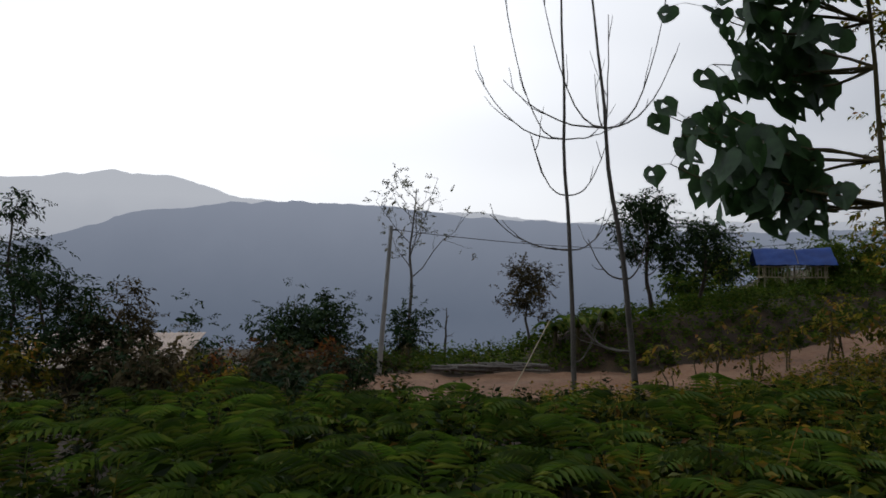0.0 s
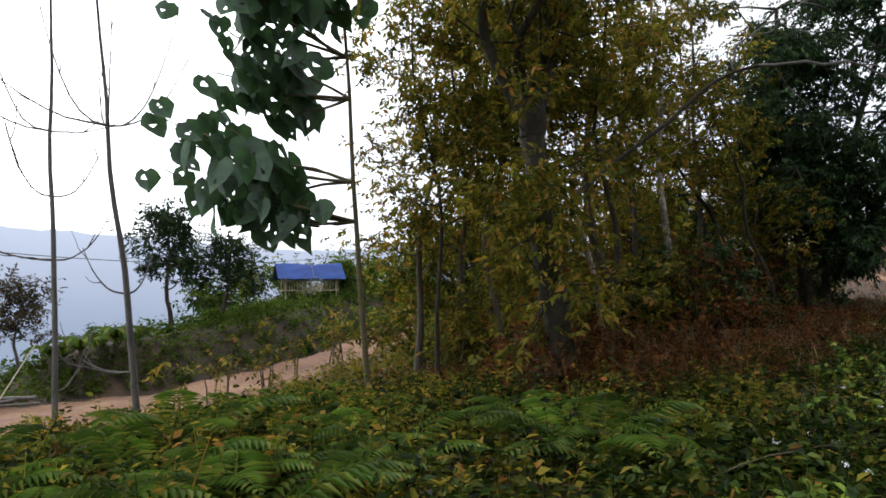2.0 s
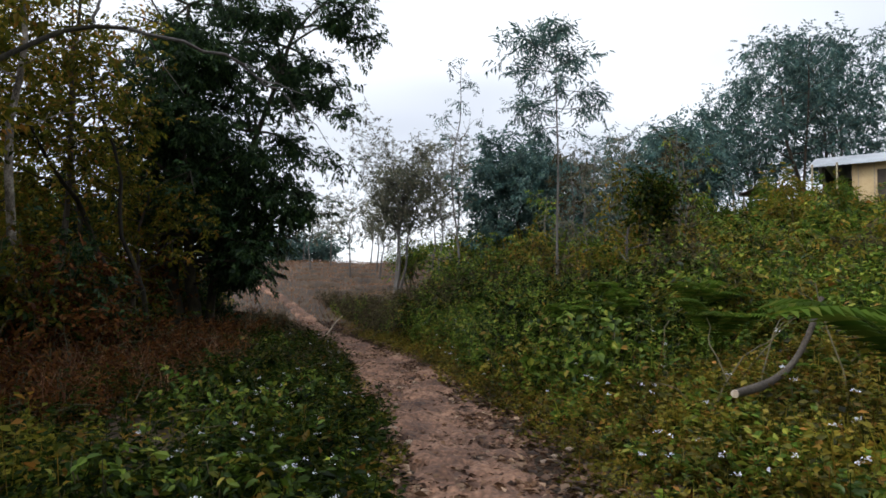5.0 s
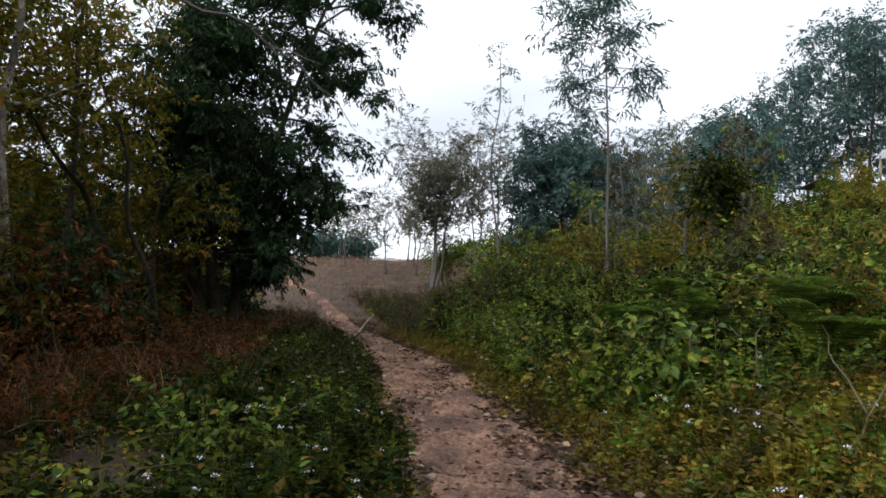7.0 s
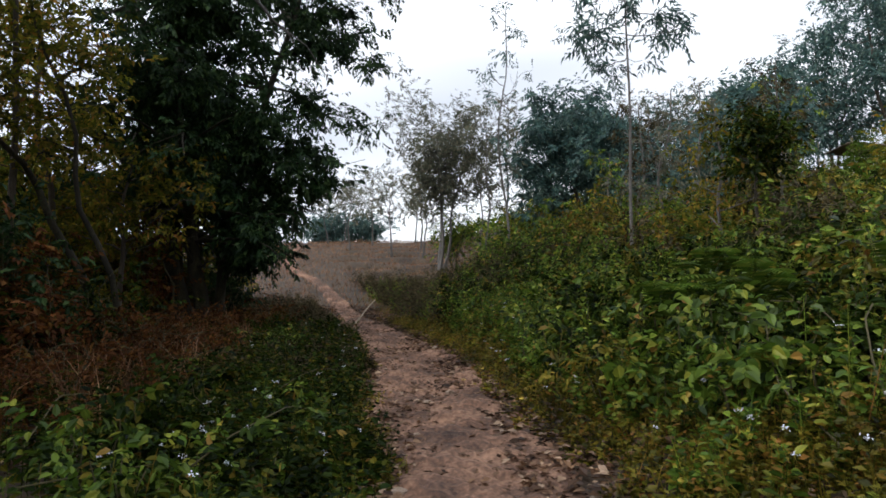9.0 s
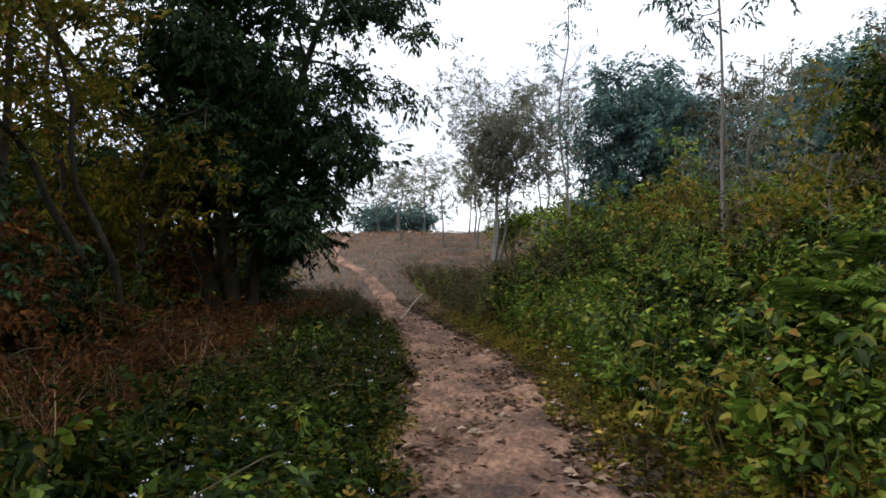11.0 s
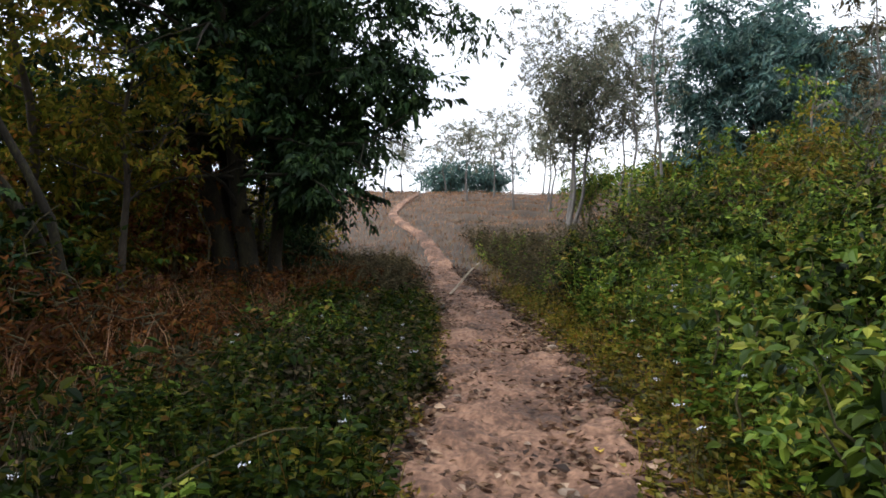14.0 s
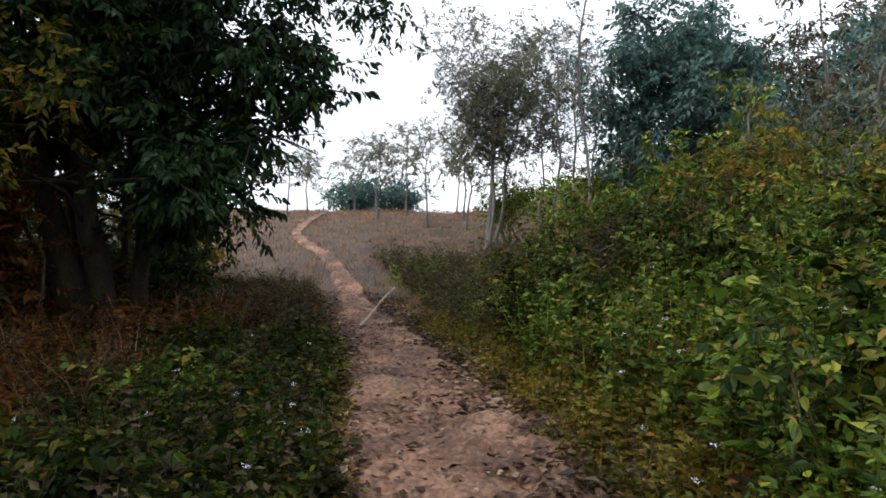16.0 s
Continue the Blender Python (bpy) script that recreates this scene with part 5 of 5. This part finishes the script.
for v in range(3):
    bm = bmesh.new()
    bmesh.ops.create_icosphere(bm, subdivisions=2, radius=1)
    for q in bm.verts:
        q.co *= 1 + 0.22 * noise.noise(q.co * 1.4 + Vector((v * 7, 0, 0)))
        q.co.z *= 0.5
    me = bpy.data.meshes.new("stone")
    bm.to_mesh(me), bm.free()
    me.materials.append(STONE)
    pebbles.append(me)
for i in range(36):
    x, d = rng.uniform(5, 24), rng.normal() * 0.45
    y = float(bend(x, PATH_X, PATH_Y)) - d
    ob = new("stone", pebbles[i % 3])
    r = rng.uniform(0.02, 0.06)
    ob.matrix_basis = Matrix.Translation(on_land(x, y, -0.075)) @ Euler((0, 0, rng.uniform(0, 6))).to_matrix().to_4x4() @ Matrix.Diagonal((r * 1.3, r, r, 1))
    tagged(ob, "small pale stone set in the footpath", "stone", "stones in the footpath")


# ---------------------------------------------------------------- hut, house, sheds, pole
def blue_hut():
    c = np.array([14.9, 28.2])
    z = float(land(*c)) + 0.3
    ob = thing("hut", (c[0], c[1], z), "small bamboo hut on posts under a blue tarpaulin", "hut")
    ob.rotation_euler[2] = radians(-18)
    ob.scale = (0.76, 0.76, 0.76)
    for sx in (-1.5, 0, 1.5):
        for sy in (-1.0, 1.0):
            s = Shape()
            s.tube([(sx, sy, -0.75), (sx * 1.01, sy, 0.6), (sx, sy * 1.01, 1.35)], [0.045, 0.042, 0.04], 7)
            part("post", s.mesh("post", BAMBOO), ob)
    s = Shape()
    s.box((0, 0, 0.42), (3.3, 2.3, 0.07))
    part("floor", s.mesh("floor", BAMBOO, False), ob)
    for i in range(22):
        s = Shape()
        s.tube([(-1.6 + 3.2 * i / 21, -1.08, 0.42), (-1.6 + 3.2 * i / 21 + rng.normal() * 0.02, -1.08, 0.98 + rng.uniform(-0.06, 0.1))], 0.022, 5)
        part("slat", s.mesh("slat", BAMBOO), ob)
    for y in (-1.08, 1.08):
        s = Shape()
        s.tube([(-1.75, y, 1.02), (0, y, 1.0), (1.75, y, 1.03)], 0.03, 6)
        part("rail", s.mesh("rail", BAMBOO), ob)
    roof = Shape()
    U, V = np.meshgrid(np.linspace(-1, 1, 25), np.linspace(-1, 1, 17), indexing="ij")
    X, Y = U * 2.0, V * 1.55
    Z = 2.05 - 0.62 * np.abs(Y) + 0.03 * waves(X, Y, 0.9, 91) - 0.05 * (1 - np.abs(U)) * (np.abs(V) < 0.1)
    i, j = np.arange(24)[:, None] * 17, np.arange(16)[None]
    for up in (0, 0.02):
        roof.add(np.stack([X, Y, Z + up], -1), np.stack([i + j, i + 17 + j, i + 17 + j + 1, i + j + 1], -1).reshape(-1, 4))
    tarp = part("roof", roof.mesh("roof", TARP), ob, "sagging blue tarpaulin roof")
    s = Shape()
    s.tube([(0.1, -1.58, 1.12), (0.12, -0.8, 1.6), (0.14, 0, 2.1), (0.12, 0.8, 1.6), (0.1, 1.58, 1.12)], 0.02, 5)
    part("rope", s.mesh("rope", WIRE), tarp, "dark strap over the tarpaulin")


def house():
    z = float(land(41.6, -22.6)) - 0.1
    ob = thing("house", (41.6, -22.6, z), "low ochre farmhouse with a grey sheet-metal roof", "house")
    ob.rotation_euler[2] = radians(238)
    L, W, H = 8.0, 4.6, 2.3
    for nm, at, sz in (("wall", (0.7, -W / 2, H / 2), (L - 1.4, 0.14, H)), ("wall", (0, W / 2, H / 2), (L, 0.14, H)), ("wall", (L / 2, 0, H / 2), (0.14, W - 0.3, H)), ("wall", (-L / 2, 0, H / 2), (0.14, W - 0.3, H))):
        s = Shape()
        s.box(at, sz)
        part(nm, s.mesh(nm, PLASTER if at[1] <= 0 and at[0] > -1 else DARK_WALL, False), ob)
    for i in range(9):
        s = Shape()
        s.box((-2.3 + i * 0.75, -W / 2 - 0.09, H / 2), (0.05, 0.04, H - 0.1))
        part("batten", s.mesh("batten", DRY_WOOD, False), ob)
    s = Shape()
    s.box((-1.0, -W / 2 - 0.085, 0.95), (0.85, 0.03, 1.9))
    door = part("door", s.mesh("door", DARK_WALL, False), ob, "dark plank door")
    s = Shape()
    s.tube([(-0.68, -W / 2 - 0.14, 0.9), (-0.68, -W / 2 - 0.14, 1.05)], 0.02, 6)
    part("handle", s.mesh("handle", WIRE), door)
    s = Shape()
    s.box((1.6, -W / 2 - 0.085, 1.25), (0.8, 0.03, 0.7))
    window = part("window", s.mesh("window", DARK_WALL, False), ob, "dark shuttered window")
    for at, sz in (((1.6, -W / 2 - 0.1, 1.63), (0.95, 0.05, 0.07)), ((1.6, -W / 2 - 0.1, 0.87), (0.95, 0.05, 0.07)), ((1.16, -W / 2 - 0.1, 1.25), (0.07, 0.05, 0.68)), ((2.04, -W / 2 - 0.1, 1.25), (0.07, 0.05, 0.68))):
        s = Shape()
        s.box(at, sz)
        part("frame", s.mesh("frame", DRY_WOOD, False), window)
    for sg in (-1, 1):
        s = Shape()
        n = 60
        xs = np.linspace(-L / 2 - 0.7, L / 2 + 0.7, n)
        for up in (0.0, 0.02):
            v = []
            for x, q in zip(xs, np.arange(n)):
                ripple = 0.025 * (q % 2)
                v += [(x, sg * (W / 2 + 0.7), H - 0.12 + ripple + up), (x, 0, H + 0.95 + ripple + up)]
            a = np.arange(n - 1)[:, None] * 2
            s.add(v, np.concatenate([a, a + 2, a + 3, a + 1], 1))
        part("roof", s.mesh("roof", SHEET, False), ob)
    for x in (-4.4, -3.2):
        s = Shape()
        s.tube([(x, -3.3, -0.3), (x, -3.3, 2.3)], 0.05, 7)
        part("post", s.mesh("post", BAMBOO), ob)
    z = float(land(41.0, -14.6))
    ob = thing("shelter", (41.0, -14.6, z), "open wooden shelter with a flat sheet roof", "shelter")
    for x in (-1.2, 1.2):
        for y in (-0.8, 0.8):
            s = Shape()
            s.tube([(x, y, -0.3), (x, y, 1.6)], 0.05, 7)
            part("post", s.mesh("post", BAMBOO), ob)
    s = Shape()
    s.box((0, 0, 1.66), (3.0, 2.2, 0.05), 0, (5, 0, 0))
    part("roof", s.mesh("roof", RUST, False), ob)
    for x, y, h in ((44.5, -14.0, 2.6), (44.0, -15.5, 2.4), (45.5, -13.2, 2.2)):
        s = Shape()
        s.tube([on_land(x, y), on_land(x, y) + [0.05, 0, h]], 0.06, 7)
        tagged(new("fence_post", s.mesh("fence_post", BAMBOO)), "upright weathered bamboo post near the house", "post", "posts near the house")


def shed(x, y, w, d, h, turn, label, cover=None):
    z = float(land(x, y))
    ob = thing("shed", (x, y, z), label, "shed", "sheds below the slope")
    ob.rotation_euler[2] = radians(turn)
    for sx in (-1, 1):
        for sy in (-1, 1):
            s = Shape()
            s.tube([(sx * w / 2, sy * d / 2, -0.5), (sx * w / 2, sy * d / 2, h + sy * 0.18)], 0.05, 7)
            part("post", s.mesh("post", BAMBOO), ob)
    for i in range(int(w / 0.28)):
        s = Shape()
        s.box((-w / 2 + 0.14 + i * 0.28, d / 2 - 0.05, h / 2), (0.26, 0.025, h - 0.05))
        part("plank", s.mesh("plank", DARK_WALL, False), ob)
    s = Shape()
    n = 50
    xs = np.linspace(-w / 2 - 0.3, w / 2 + 0.3, n)
    for up in (0.0, 0.02):
        v = []
        for q, px in enumerate(xs):
            v += [(px, -d / 2 - 0.35, h - 0.22 + 0.02 * (q % 2) + up), (px, d / 2 + 0.35, h + 0.22 + 0.02 * (q % 2) + up)]
        a = np.arange(n - 1)[:, None] * 2
        s.add(v, np.concatenate([a, a + 2, a + 3, a + 1], 1))
    part("roof", s.mesh("roof", cover or RUST, False), ob)


blue_hut()
house()
shed(-8.2, 15.4, 3.6, 2.6, 1.35, 8, "low plank shed with a weathered metal roof")
shed(-5.5, 17.9, 3.2, 2.4, 0.7, -4, "low dark shed with a dark plank roof", BARK_DARK)

pole = Shape()
foot = on_land(-2.07, 19.6, 0.3)
top = np.array([-1.7, 19.63, 2.97])
pole.tube([foot, (foot + top) / 2, top], [0.085, 0.07, 0.055], 9)
pole_ob = thing("utility_pole", (0, 0, 0), "thin leaning utility pole beside the earth road", "pole")
part("shaft", pole.mesh("shaft", CONCRETE), pole_ob)
ins = Shape()
ins.tube([top - [0.05, 0, 0.12], top + [0.22, 0, -0.12]], 0.025, 6)
part("bracket", ins.mesh("bracket", WIRE), pole_ob)
k = np.linspace(0, 1, 30)[:, None]
far = np.array([26.0, 33.5, 4.9])
for drop in (0.0,):
    s = Shape()
    line = top - [0, 0, 0.1] + (far - top) * k - np.array([0, 0, 1.15]) * 4 * k * (1 - k)
    s.tube(line, 0.012, 5)
    tagged(new("power_cable", s.mesh("power_cable", WIRE)), "thin black cable sagging from the utility pole", "cable")
end_pole = Shape()
end_pole.tube([on_land(26, 33.5), (26, 33.5, 5.0)], [0.09, 0.06], 9)
tagged(new("utility_pole", end_pole.mesh("utility_pole", CONCRETE)), "thin utility pole far up the road", "pole")
guy = Shape()
guy.tube([on_land(1.35, 15.6, -0.06), (2.55, 17.0, 0.35)], 0.014, 5)
tagged(new("guy_pole", guy.mesh("guy_pole", BAMBOO)), "thin bamboo pole leaning across the verge", "pole")
for i in range(22):
    s = Shape()
    p = on_land(rng.uniform(-0.6, 2.2), rng.uniform(19.2, 20.6), -0.06)
    a = rng.normal() * 0.35
    d = np.array([math.cos(a), math.sin(a), 0]) * rng.uniform(0.6, 1.3)
    p[2] += rng.uniform(0, 0.35)
    q = p + d
    s.tube([p - d * 0.3, p + d * 0.2, q], rng.uniform(0.03, 0.06), 7)
    tagged(new("firewood", s.mesh("firewood", BARK_GREY)), "cut grey firewood branch in a heap by the road", "firewood", "heap of firewood")

# dim growth that closes the ground behind the big dark tree
for i in range(16):
    x = rng.uniform(20.8, 26.5)
    y = float(bend(x, PATH_X, PATH_Y)) + rng.uniform(3.6, 6.5)
    bush("edge_sapling", "dim leafy sapling behind the big dark tree", x, y, rng.uniform(1.0, 2.2), rng.uniform(0.6, 1.0), (G_BROWN, G_DARK, G_OLIVE, G_DARK)[i % 4], 1700, 0.11, 0.06, group="saplings behind the dark tree")
